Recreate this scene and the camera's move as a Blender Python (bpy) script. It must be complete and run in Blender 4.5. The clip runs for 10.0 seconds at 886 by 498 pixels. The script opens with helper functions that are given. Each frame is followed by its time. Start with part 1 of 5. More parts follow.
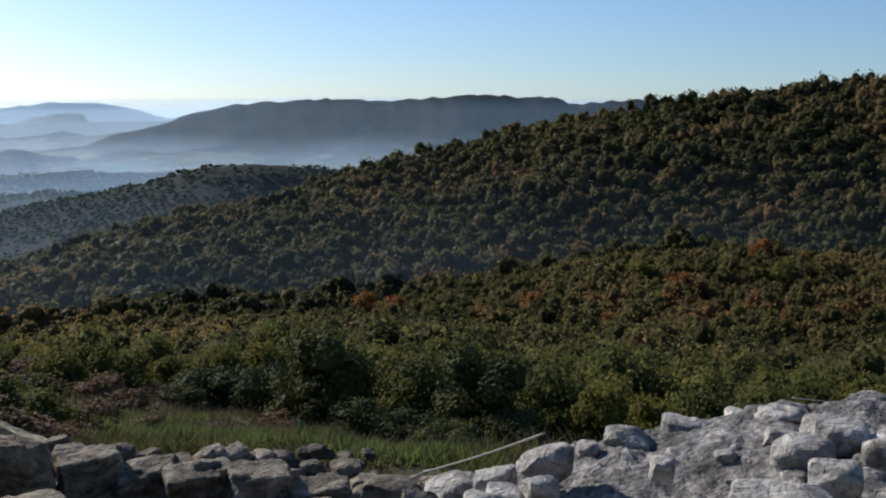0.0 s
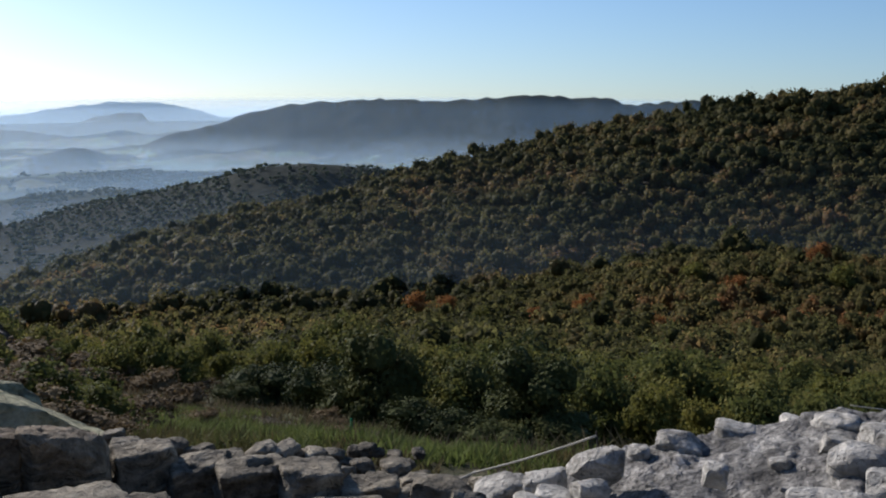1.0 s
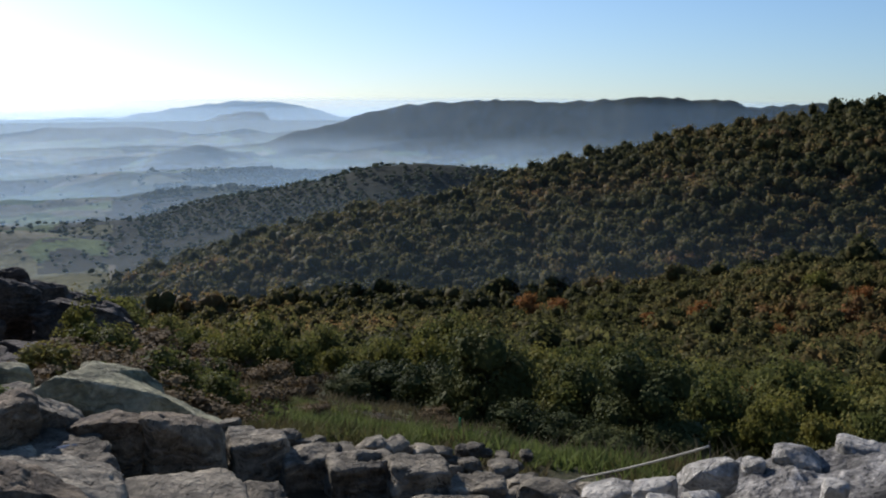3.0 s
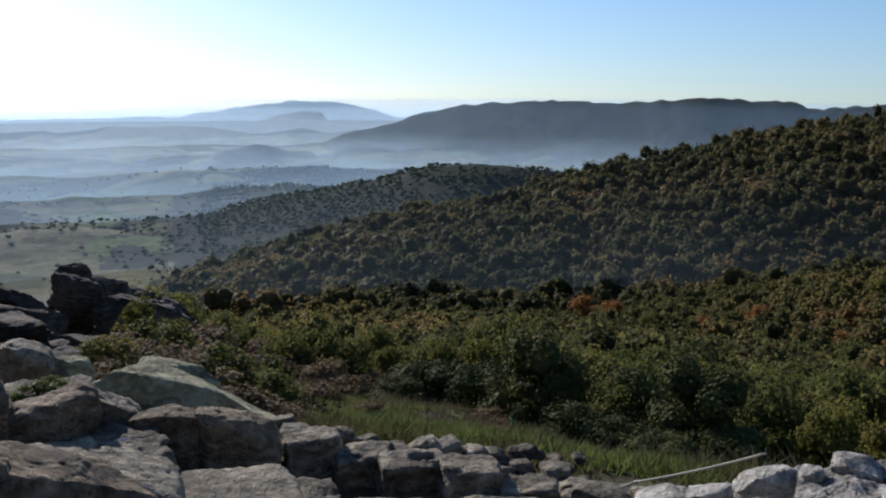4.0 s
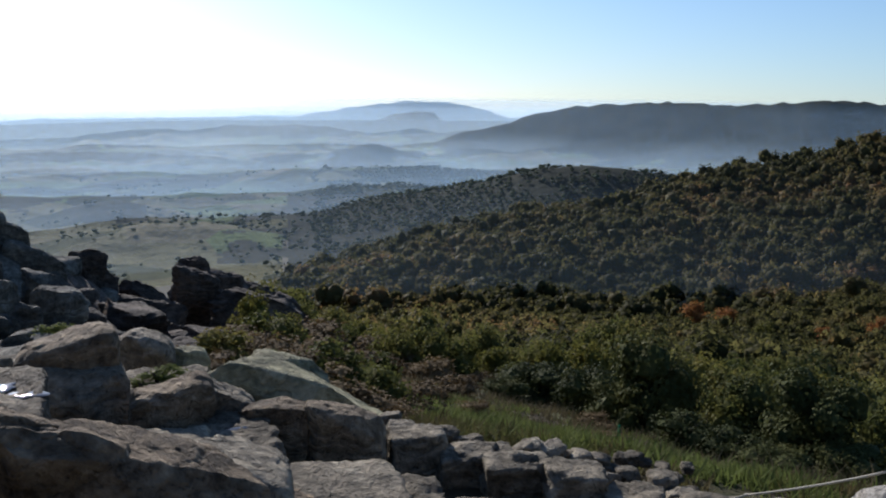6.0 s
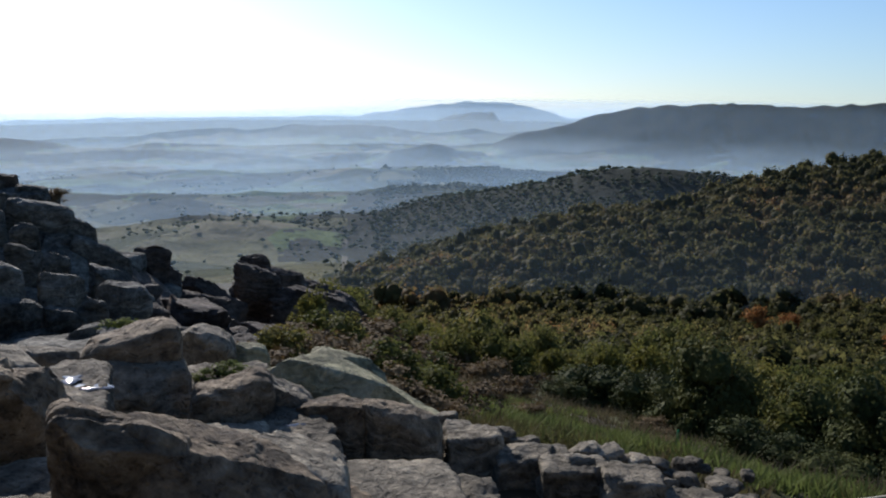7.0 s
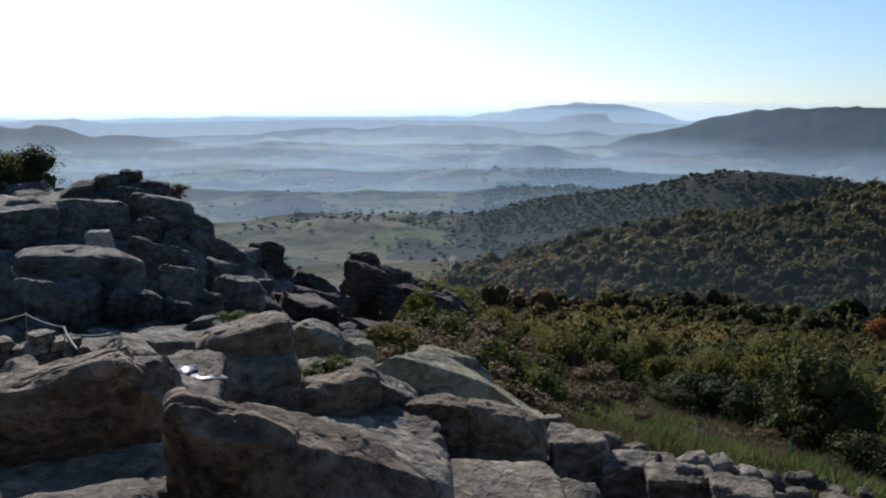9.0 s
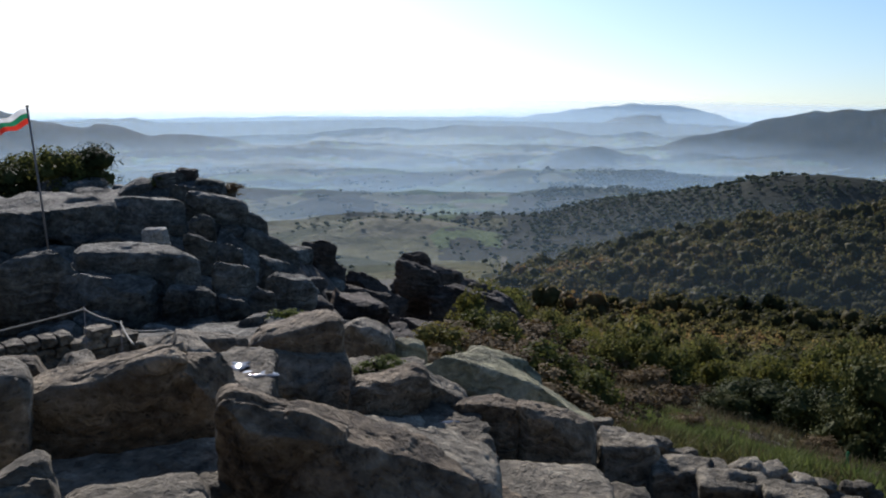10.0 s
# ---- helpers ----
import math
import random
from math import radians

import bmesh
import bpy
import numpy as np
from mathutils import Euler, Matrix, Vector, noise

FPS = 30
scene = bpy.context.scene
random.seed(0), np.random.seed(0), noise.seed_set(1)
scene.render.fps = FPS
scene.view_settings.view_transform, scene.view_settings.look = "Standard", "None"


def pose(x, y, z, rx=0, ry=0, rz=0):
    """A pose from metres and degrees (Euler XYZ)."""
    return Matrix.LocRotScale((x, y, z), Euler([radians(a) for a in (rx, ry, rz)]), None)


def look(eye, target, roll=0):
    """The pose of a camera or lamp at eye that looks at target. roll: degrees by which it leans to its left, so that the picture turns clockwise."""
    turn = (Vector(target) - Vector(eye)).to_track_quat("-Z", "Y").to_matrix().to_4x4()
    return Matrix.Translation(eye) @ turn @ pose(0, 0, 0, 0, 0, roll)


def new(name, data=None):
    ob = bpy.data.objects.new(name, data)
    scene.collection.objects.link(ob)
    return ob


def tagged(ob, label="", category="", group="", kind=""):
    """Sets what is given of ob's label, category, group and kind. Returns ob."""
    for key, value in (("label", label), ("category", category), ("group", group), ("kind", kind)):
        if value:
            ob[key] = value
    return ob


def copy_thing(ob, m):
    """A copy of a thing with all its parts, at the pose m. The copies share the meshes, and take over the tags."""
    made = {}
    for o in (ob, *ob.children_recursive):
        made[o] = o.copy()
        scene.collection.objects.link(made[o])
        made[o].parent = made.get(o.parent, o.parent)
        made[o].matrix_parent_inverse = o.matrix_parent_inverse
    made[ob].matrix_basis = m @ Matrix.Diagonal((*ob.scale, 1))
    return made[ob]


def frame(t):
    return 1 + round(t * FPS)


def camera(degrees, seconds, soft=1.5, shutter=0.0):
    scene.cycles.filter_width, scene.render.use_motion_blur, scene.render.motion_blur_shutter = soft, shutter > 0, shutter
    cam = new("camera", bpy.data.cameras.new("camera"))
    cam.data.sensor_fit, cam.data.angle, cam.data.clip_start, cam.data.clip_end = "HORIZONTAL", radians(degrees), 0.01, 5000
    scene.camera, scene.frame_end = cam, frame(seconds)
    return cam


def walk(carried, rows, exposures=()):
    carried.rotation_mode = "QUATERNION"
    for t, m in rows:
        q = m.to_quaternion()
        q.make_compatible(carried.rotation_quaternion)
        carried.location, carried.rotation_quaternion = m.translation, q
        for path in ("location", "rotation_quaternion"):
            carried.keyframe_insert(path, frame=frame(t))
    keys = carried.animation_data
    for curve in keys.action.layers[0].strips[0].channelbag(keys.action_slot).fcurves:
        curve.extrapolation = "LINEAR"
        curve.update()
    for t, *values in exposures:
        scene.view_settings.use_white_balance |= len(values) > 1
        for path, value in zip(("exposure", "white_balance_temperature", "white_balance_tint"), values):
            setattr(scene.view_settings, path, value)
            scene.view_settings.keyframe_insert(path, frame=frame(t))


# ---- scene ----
# ---------- camera: a level pan from one spot on the summit rock ----------
cam = camera(48.34, 10.0, soft=2.0)
PITCH, ROLL = -11.61, 0.42
PAN = ((0.0, 0.0), (0.5, 1.45), (1.0, 3.08), (1.5, 4.81), (2.0, 6.48), (2.5, 8.08), (4.0, 12.95), (4.5, 14.43), (5.0, 16.18),
       (5.5, 17.75), (7.0, 22.88), (7.5, 24.54), (8.0, 26.38), (8.5, 27.84), (9.0, 29.28), (9.5, 30.71), (10.0, 32.31))


def aimed(yaw):
    a, p = radians(yaw), radians(PITCH)
    return look((0, 0, 0), (-math.sin(a) * math.cos(p), math.cos(a) * math.cos(p), math.sin(p)), ROLL)


walk(cam, [(t, aimed(yaw)) for t, yaw in PAN], exposures=[(0.0, 0.0, 6050, 15), (10.0, 0.0, 6050, 15)])

# ---------- sky and sun ----------
SUN_AZ, SUN_EL = 46.0, 22.0          # degrees to the left of straight ahead, above level
world = bpy.data.worlds.new("sky")
scene.world = world
world.use_nodes = True
wn = world.node_tree.nodes
wl = world.node_tree.links
sky = wn.new("ShaderNodeTexSky")
sky.sky_type = "NISHITA"
sky.sun_disc = False
sky.sun_elevation = radians(SUN_EL)
sky.sun_rotation = radians(-SUN_AZ)
sky.altitude = 400
sky.air_density, sky.dust_density, sky.ozone_density = 1.1, 0.6, 5.0
geo = wn.new("ShaderNodeTexCoord")
lift = wn.new("ShaderNodeVectorMath")      # the summit looks down on the horizon: the sky begins below level
lift.operation = "ADD"
lift.inputs[1].default_value = (0, 0, 0.085)
wl.new(geo.outputs["Generated"], lift.inputs[0])
wl.new(lift.outputs[0], sky.inputs["Vector"])
wl.new(sky.outputs[0], wn["Background"].inputs["Color"])
wn["Background"].inputs["Strength"].default_value = 0.118

sun = new("sun", bpy.data.lights.new("sun", "SUN"))
sun.data.energy = 5.6
sun.data.angle = radians(0.6)
sun.data.color = (1.0, 0.93, 0.83)
sun.matrix_world = look((-math.sin(radians(SUN_AZ)) * 60, math.cos(radians(SUN_AZ)) * 60, 60 * math.tan(radians(SUN_EL))), (0, 0, 0))


# ---------- small tools ----------
def mesh_of(name, verts, faces, materials, smooth=False):
    me = bpy.data.meshes.new(name)
    me.from_pydata(np.asarray(verts, float).tolist(), [], [list(f) for f in faces])
    for m in materials:
        me.materials.append(m)
    if smooth:
        me.polygons.foreach_set("use_smooth", [True] * len(me.polygons))
    me.update()
    return me


def part(name, me, parent, label=""):
    ob = new(name, me)
    ob.parent = parent
    return tagged(ob, label=label)


def polar(az, d, z=0.0):
    a = radians(az)
    return Vector((-math.sin(a) * d, math.cos(a) * d, z))


def hash01(i, j, seed):
    n = np.sin(i * 127.1 + j * 311.7 + seed * 74.7) * 43758.5453
    return n - np.floor(n)


def vnoise(x, y, seed=0):
    xi, yi = np.floor(x), np.floor(y)
    u, v = x - xi, y - yi
    u, v = u * u * (3 - 2 * u), v * v * (3 - 2 * v)
    a, b = hash01(xi, yi, seed), hash01(xi + 1, yi, seed)
    c, d = hash01(xi, yi + 1, seed), hash01(xi + 1, yi + 1, seed)
    return (a + (b - a) * u) * (1 - v) + (c + (d - c) * u) * v - 0.5


def fbm(x, y, octaves=4, seed=0):
    total, amp = 0.0, 1.0
    for o in range(octaves):
        total = total + amp * vnoise(x * 2**o, y * 2**o, seed + o)
        amp *= 0.5
    return total


def blocks(x, y, seed):
    """Broken ground: every cell of a Voronoi pattern has a height and a tilt of its own."""
    xi, yi = np.floor(x), np.floor(y)
    best, out = np.full(np.shape(x), 9.0), np.zeros(np.shape(x))
    for dx in (-1, 0, 1):
        for dy in (-1, 0, 1):
            i, j = xi + dx, yi + dy
            px, py = i + hash01(i, j, seed), j + hash01(i, j, seed + 1)
            d = np.hypot(x - px, y - py)
            h = hash01(i, j, seed + 2) - 0.5 + (x - px) * (hash01(i, j, seed + 3) - 0.5) * 0.8 + (y - py) * (hash01(i, j, seed + 4) - 0.5) * 0.8
            out = np.where(d < best, h, out)
            best = np.minimum(d, best)
    return out - 0.35 * best**2


def smooth01(x):
    x = np.clip(x, 0, 1)
    return x * x * (3 - 2 * x)


# ---------- materials ----------
def material(name, colors, scale=1.0, rough=0.9, bump=0.4, bump_scale=6.0, detail=8.0, spread=0.25, random_tint=0.0, translucent=0.0,
             coords="Position", attribute="", spec=0.25):
    """A worn natural surface: a ramp of colours over two sizes of noise, with relief."""
    m = bpy.data.materials.new(name)
    m.use_nodes = True
    n, l = m.node_tree.nodes, m.node_tree.links
    bsdf = n["Principled BSDF"]
    bsdf.inputs["Roughness"].default_value = rough
    bsdf.inputs["Specular IOR Level"].default_value = spec
    if coords == "Position":
        vec = n.new("ShaderNodeNewGeometry").outputs["Position"]
    else:
        vec = n.new("ShaderNodeTexCoord").outputs["Object"]
    big, fine = n.new("ShaderNodeTexNoise"), n.new("ShaderNodeTexNoise")
    for node, s, d in ((big, scale, detail), (fine, scale * 7.3, 6.0)):
        l.new(vec, node.inputs["Vector"])
        node.inputs["Scale"].default_value = s
        node.inputs["Detail"].default_value = d
        node.inputs["Roughness"].default_value = 0.62
    mix = n.new("ShaderNodeMath")
    mix.operation = "MULTIPLY_ADD"
    l.new(fine.outputs["Fac"], mix.inputs[0])
    mix.inputs[1].default_value = 0.45
    add = n.new("ShaderNodeMath")
    add.operation = "MULTIPLY_ADD"
    l.new(big.outputs["Fac"], add.inputs[0])
    add.inputs[1].default_value = 0.55
    l.new(mix.outputs[0], add.inputs[2])
    last = add.outputs[0]
    mix.inputs[2].default_value = 0.0
    if random_tint:
        rnd = n.new("ShaderNodeObjectInfo").outputs["Random"]
        if attribute:
            at = n.new("ShaderNodeAttribute")
            at.attribute_name = attribute
            rnd = at.outputs["Fac"]
        shift = n.new("ShaderNodeMath")
        shift.operation = "MULTIPLY_ADD"
        l.new(rnd, shift.inputs[0])
        shift.inputs[1].default_value = random_tint
        cen = n.new("ShaderNodeMath")
        cen.operation = "SUBTRACT"
        l.new(last, cen.inputs[0])
        cen.inputs[1].default_value = random_tint / 2
        l.new(cen.outputs[0], shift.inputs[2])
        last = shift.outputs[0]
    ramp = n.new("ShaderNodeValToRGB")
    while len(ramp.color_ramp.elements) < len(colors):
        ramp.color_ramp.elements.new(0.5)
    for k, c in enumerate(colors):
        e = ramp.color_ramp.elements[k]
        e.position = 0.5 - spread + 2 * spread * k / (len(colors) - 1)
        e.color = (*c, 1)
    l.new(last, ramp.inputs[0])
    l.new(ramp.outputs[0], bsdf.inputs["Base Color"])
    if bump:
        b, bn = n.new("ShaderNodeBump"), n.new("ShaderNodeTexNoise")
        l.new(vec, bn.inputs["Vector"])
        bn.inputs["Scale"].default_value = bump_scale
        bn.inputs["Detail"].default_value = 10.0
        bn.inputs["Roughness"].default_value = 0.65
        l.new(bn.outputs["Fac"], b.inputs["Height"])
        b.inputs["Strength"].default_value = bump
        b.inputs["Distance"].default_value = 0.6 / bump_scale
        l.new(b.outputs[0], bsdf.inputs["Normal"])
    if translucent:
        tr, sh = n.new("ShaderNodeBsdfTranslucent"), n.new("ShaderNodeMixShader")
        l.new(ramp.outputs[0], tr.inputs["Color"])
        sh.inputs[0].default_value = translucent
        l.new(bsdf.outputs[0], sh.inputs[1])
        l.new(tr.outputs[0], sh.inputs[2])
        l.new(sh.outputs[0], n["Material Output"].inputs["Surface"])
    return m


def rock_material(name, colors, scale=1.1, pit_shade=0.55):
    """Weathered rock: stained, bedded, pitted by small hollows with their shade in the colour."""
    m = material(name, colors, scale, 0.86, 1.0, 5.0, spread=0.12, random_tint=0.08, spec=0.2)
    n, l = m.node_tree.nodes, m.node_tree.links
    ramp = [q for q in n if q.type == "VALTORGB"][0]
    pos = [q for q in n if q.type == "NEW_GEOMETRY"][0]
    bump = [q for q in n if q.type == "BUMP"][0]
    height_noise = bump.inputs["Height"].links[0].from_socket
    warp, shift = n.new("ShaderNodeTexNoise"), n.new("ShaderNodeVectorMath")
    l.new(pos.outputs["Position"], warp.inputs["Vector"])
    warp.inputs["Scale"].default_value = 3.0
    warp.inputs["Detail"].default_value = 5.0
    shift.operation = "MULTIPLY_ADD"
    l.new(warp.outputs["Color"], shift.inputs[0])
    shift.inputs[1].default_value = (0.5, 0.5, 0.5)
    l.new(pos.outputs["Position"], shift.inputs[2])
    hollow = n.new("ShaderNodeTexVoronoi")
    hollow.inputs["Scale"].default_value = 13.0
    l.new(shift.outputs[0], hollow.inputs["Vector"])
    # darkens the base colour inside the hollows, as shade would
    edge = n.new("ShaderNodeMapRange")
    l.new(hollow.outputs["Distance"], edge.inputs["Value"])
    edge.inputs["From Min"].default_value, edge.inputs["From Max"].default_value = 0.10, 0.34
    edge.inputs["To Min"].default_value, edge.inputs["To Max"].default_value = pit_shade, 1.0
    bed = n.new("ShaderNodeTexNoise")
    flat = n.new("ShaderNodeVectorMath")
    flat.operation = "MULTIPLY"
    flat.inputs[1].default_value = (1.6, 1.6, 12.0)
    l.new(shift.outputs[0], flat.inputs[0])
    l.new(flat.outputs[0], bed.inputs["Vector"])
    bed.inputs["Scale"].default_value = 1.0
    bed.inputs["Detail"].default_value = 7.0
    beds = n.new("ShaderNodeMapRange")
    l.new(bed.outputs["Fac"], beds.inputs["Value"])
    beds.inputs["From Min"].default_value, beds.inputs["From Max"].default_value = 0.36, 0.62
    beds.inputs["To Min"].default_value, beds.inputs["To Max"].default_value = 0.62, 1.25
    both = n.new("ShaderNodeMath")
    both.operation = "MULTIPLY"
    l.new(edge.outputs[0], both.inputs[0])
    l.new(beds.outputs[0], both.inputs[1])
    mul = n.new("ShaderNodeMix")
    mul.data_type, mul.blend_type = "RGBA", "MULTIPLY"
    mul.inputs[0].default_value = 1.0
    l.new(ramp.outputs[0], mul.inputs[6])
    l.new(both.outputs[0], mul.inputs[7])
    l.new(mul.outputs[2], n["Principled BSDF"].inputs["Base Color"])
    total = n.new("ShaderNodeMath")
    total.operation = "MULTIPLY_ADD"
    l.new(both.outputs[0], total.inputs[0])
    total.inputs[1].default_value = 0.35
    l.new(height_noise, total.inputs[2])
    l.new(total.outputs[0], bump.inputs["Height"])
    return m


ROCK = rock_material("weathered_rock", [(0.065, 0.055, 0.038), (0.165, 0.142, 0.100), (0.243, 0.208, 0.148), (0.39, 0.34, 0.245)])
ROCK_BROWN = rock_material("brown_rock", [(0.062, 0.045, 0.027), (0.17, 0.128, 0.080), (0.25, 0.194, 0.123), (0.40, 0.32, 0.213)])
# darker, greyer-green ROCK: lichen tint, with the crag's shade put into the colour
ROCK_CRAG = rock_material("shaded_lichened_crag_rock", [(0.040, 0.039, 0.031), (0.100, 0.096, 0.077), (0.150, 0.144, 0.116), (0.245, 0.235, 0.190)])
ROCK_GREEN = rock_material("lichen_rock", [(0.118, 0.114, 0.064), (0.224, 0.212, 0.122), (0.306, 0.287, 0.170), (0.423, 0.381, 0.240)], pit_shade=0.75)
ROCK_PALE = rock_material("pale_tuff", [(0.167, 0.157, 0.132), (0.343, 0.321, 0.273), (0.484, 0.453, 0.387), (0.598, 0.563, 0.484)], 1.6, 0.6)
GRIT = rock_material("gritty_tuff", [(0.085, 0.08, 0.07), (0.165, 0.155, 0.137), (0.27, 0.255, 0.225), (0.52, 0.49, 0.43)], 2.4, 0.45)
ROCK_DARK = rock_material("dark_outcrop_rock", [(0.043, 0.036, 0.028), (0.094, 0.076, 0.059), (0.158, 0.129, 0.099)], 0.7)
SOIL = material("hillside_soil_and_grass", [(0.03, 0.024, 0.013), (0.075, 0.056, 0.030), (0.06, 0.068, 0.02), (0.11, 0.085, 0.046)], 0.16, 0.95, 1.0, 3.0, spread=0.15)
FLOOR = material("woodland_floor", [(0.022, 0.024, 0.012), (0.05, 0.045, 0.024), (0.075, 0.06, 0.035)], 0.05, 0.95, 0.6, 0.8, spread=0.2)
WOODS = material("far_wooded_slopes", [(0.012, 0.017, 0.014), (0.024, 0.029, 0.020), (0.048, 0.048, 0.032)], 0.012, 0.95, 0.7, 0.1, spread=0.18, spec=0.05)


def field_material():
    """Small fields, pasture and scrub, each with its own colour, over uneven growth."""
    m = material("valley_fields", [(0.22, 0.25, 0.25), (0.7, 0.7, 0.66), (1.2, 1.2, 1.15)], 0.03, 0.95, 0.9, 0.06, spread=0.2, spec=0.05)
    n, l = m.node_tree.nodes, m.node_tree.links
    ramp = [q for q in n if q.type == "VALTORGB"][0]
    pos = [q for q in n if q.type == "NEW_GEOMETRY"][0]
    warp, add = n.new("ShaderNodeTexNoise"), n.new("ShaderNodeVectorMath")
    l.new(pos.outputs["Position"], warp.inputs["Vector"])
    warp.inputs["Scale"].default_value = 0.006
    add.operation = "MULTIPLY_ADD"
    l.new(warp.outputs["Color"], add.inputs[0])
    add.inputs[1].default_value = (70, 70, 0)
    l.new(pos.outputs["Position"], add.inputs[2])
    cells = n.new("ShaderNodeTexVoronoi")
    cells.voronoi_dimensions = "2D"
    cells.inputs["Scale"].default_value = 0.0105
    l.new(add.outputs[0], cells.inputs["Vector"])
    sep, pick = n.new("ShaderNodeSeparateColor"), n.new("ShaderNodeValToRGB")
    l.new(cells.outputs["Color"], sep.inputs[0])
    l.new(sep.outputs[0], pick.inputs[0])
    pick.color_ramp.interpolation = "CONSTANT"
    tones = [(0.05, 0.062, 0.032), (0.17, 0.165, 0.088), (0.115, 0.155, 0.062), (0.19, 0.185, 0.11), (0.04, 0.052, 0.028), (0.15, 0.20, 0.08), (0.08, 0.092, 0.046), (0.20, 0.185, 0.12)]
    while len(pick.color_ramp.elements) < len(tones):
        pick.color_ramp.elements.new(0.5)
    for k, c in enumerate(tones):
        pick.color_ramp.elements[k].position = k / len(tones)
        pick.color_ramp.elements[k].color = (*c, 1)
    mul = n.new("ShaderNodeMix")
    mul.data_type, mul.blend_type = "RGBA", "MULTIPLY"
    mul.inputs[0].default_value = 1.0
    l.new(pick.outputs[0], mul.inputs[6])
    l.new(ramp.outputs[0], mul.inputs[7])
    l.new(mul.outputs[2], n["Principled BSDF"].inputs["Base Color"])
    return m


FIELD = field_material()
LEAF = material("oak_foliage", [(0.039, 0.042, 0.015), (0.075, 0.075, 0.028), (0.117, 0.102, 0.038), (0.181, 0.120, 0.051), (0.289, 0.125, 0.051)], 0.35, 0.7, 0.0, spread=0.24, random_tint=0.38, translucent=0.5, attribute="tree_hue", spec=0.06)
# lighter copy of LEAF: the slope's lit look is put into the colour
LEAF_SLOPE = material("brightened_oak_foliage", [(0.048, 0.050, 0.017), (0.090, 0.088, 0.030), (0.140, 0.120, 0.043), (0.206, 0.130, 0.052), (0.297, 0.135, 0.054)], 0.35, 0.7, 0.0, spread=0.24, random_tint=0.38, translucent=0.6, attribute="tree_hue", spec=0.06)
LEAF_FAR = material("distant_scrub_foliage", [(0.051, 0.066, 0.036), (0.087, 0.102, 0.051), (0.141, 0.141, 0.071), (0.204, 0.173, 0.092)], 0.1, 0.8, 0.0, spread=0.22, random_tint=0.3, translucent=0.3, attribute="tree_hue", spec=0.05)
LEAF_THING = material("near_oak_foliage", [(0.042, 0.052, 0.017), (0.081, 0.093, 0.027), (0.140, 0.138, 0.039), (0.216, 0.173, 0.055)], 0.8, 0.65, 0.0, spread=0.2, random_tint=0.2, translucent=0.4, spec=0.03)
# evergreen tone made darker still: shade of backlit crowns put into the colour
LEAF_DARK = material("backlit_evergreen_oak_foliage", [(0.022, 0.029, 0.013), (0.046, 0.056, 0.020), (0.078, 0.086, 0.029), (0.125, 0.122, 0.042)], 0.8, 0.65, 0.0, spread=0.2, random_tint=0.15, translucent=0.15, spec=0.03)
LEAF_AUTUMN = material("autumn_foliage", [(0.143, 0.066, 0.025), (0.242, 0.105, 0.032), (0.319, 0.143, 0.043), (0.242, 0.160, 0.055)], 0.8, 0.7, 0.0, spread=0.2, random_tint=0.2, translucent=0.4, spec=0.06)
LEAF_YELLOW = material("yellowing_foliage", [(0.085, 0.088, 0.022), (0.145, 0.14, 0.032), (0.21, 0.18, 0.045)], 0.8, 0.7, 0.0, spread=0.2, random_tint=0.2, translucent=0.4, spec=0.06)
DRY_BRUSH = material("dry_brush", [(0.085, 0.058, 0.026), (0.15, 0.102, 0.046), (0.21, 0.152, 0.07)], 0.9, 0.9, 0.0, spread=0.2, random_tint=0.2, translucent=0.25)
# brighter green than GRASS: sunlight on the clearing put into the colour; also weeds
BRIGHT_GREEN = material("bright_sunlit_green", [(0.085, 0.11, 0.03), (0.135, 0.165, 0.045), (0.185, 0.20, 0.065)], 0.5, 0.8, 0.0, spread=0.15, translucent=0.45, spec=0.06)
GRASS = material("meadow_grass", [(0.068, 0.053, 0.025), (0.097, 0.079, 0.034), (0.106, 0.128, 0.032), (0.151, 0.171, 0.047)], 0.14, 0.8, 0.0, spread=0.12, translucent=0.4, spec=0.06)
STRAW = material("straw_grass", [(0.07, 0.057, 0.03), (0.12, 0.10, 0.055), (0.16, 0.14, 0.08)], 0.6, 0.9, 0.0, spread=0.2, translucent=0.35, spec=0.05)
BARK = material("bark", [(0.03, 0.025, 0.02), (0.07, 0.06, 0.05)], 4.0, 0.95, 0.8, 18.0)
ROPE = material("pale_rope", [(0.336, 0.312, 0.245), (0.496, 0.468, 0.389)], 20.0, 0.9, 0.5, 60.0)
METAL = material("weathered_metal", [(0.154, 0.136, 0.122), (0.294, 0.265, 0.237)], 3.0, 0.6, 0.2, 20.0)
WHITE_CLOTH = material("white_cloth", [(0.66, 0.66, 0.66), (0.78, 0.78, 0.77)], 3.0, 0.9, 0.2, 40.0, translucent=0.4, spec=0.06)
GREEN_CLOTH = material("green_cloth", [(0.02, 0.16, 0.08), (0.03, 0.22, 0.11)], 3.0, 0.9, 0.2, 40.0, translucent=0.4, spec=0.06)
RED_CLOTH = material("red_cloth", [(0.48, 0.03, 0.02), (0.62, 0.05, 0.03)], 3.0, 0.9, 0.2, 40.0, translucent=0.4, spec=0.06)
WATER = material("rain_water", [(0.05, 0.05, 0.05), (0.08, 0.08, 0.08)], 3.0, 0.08, 0.08, 30.0, spec=0.8)

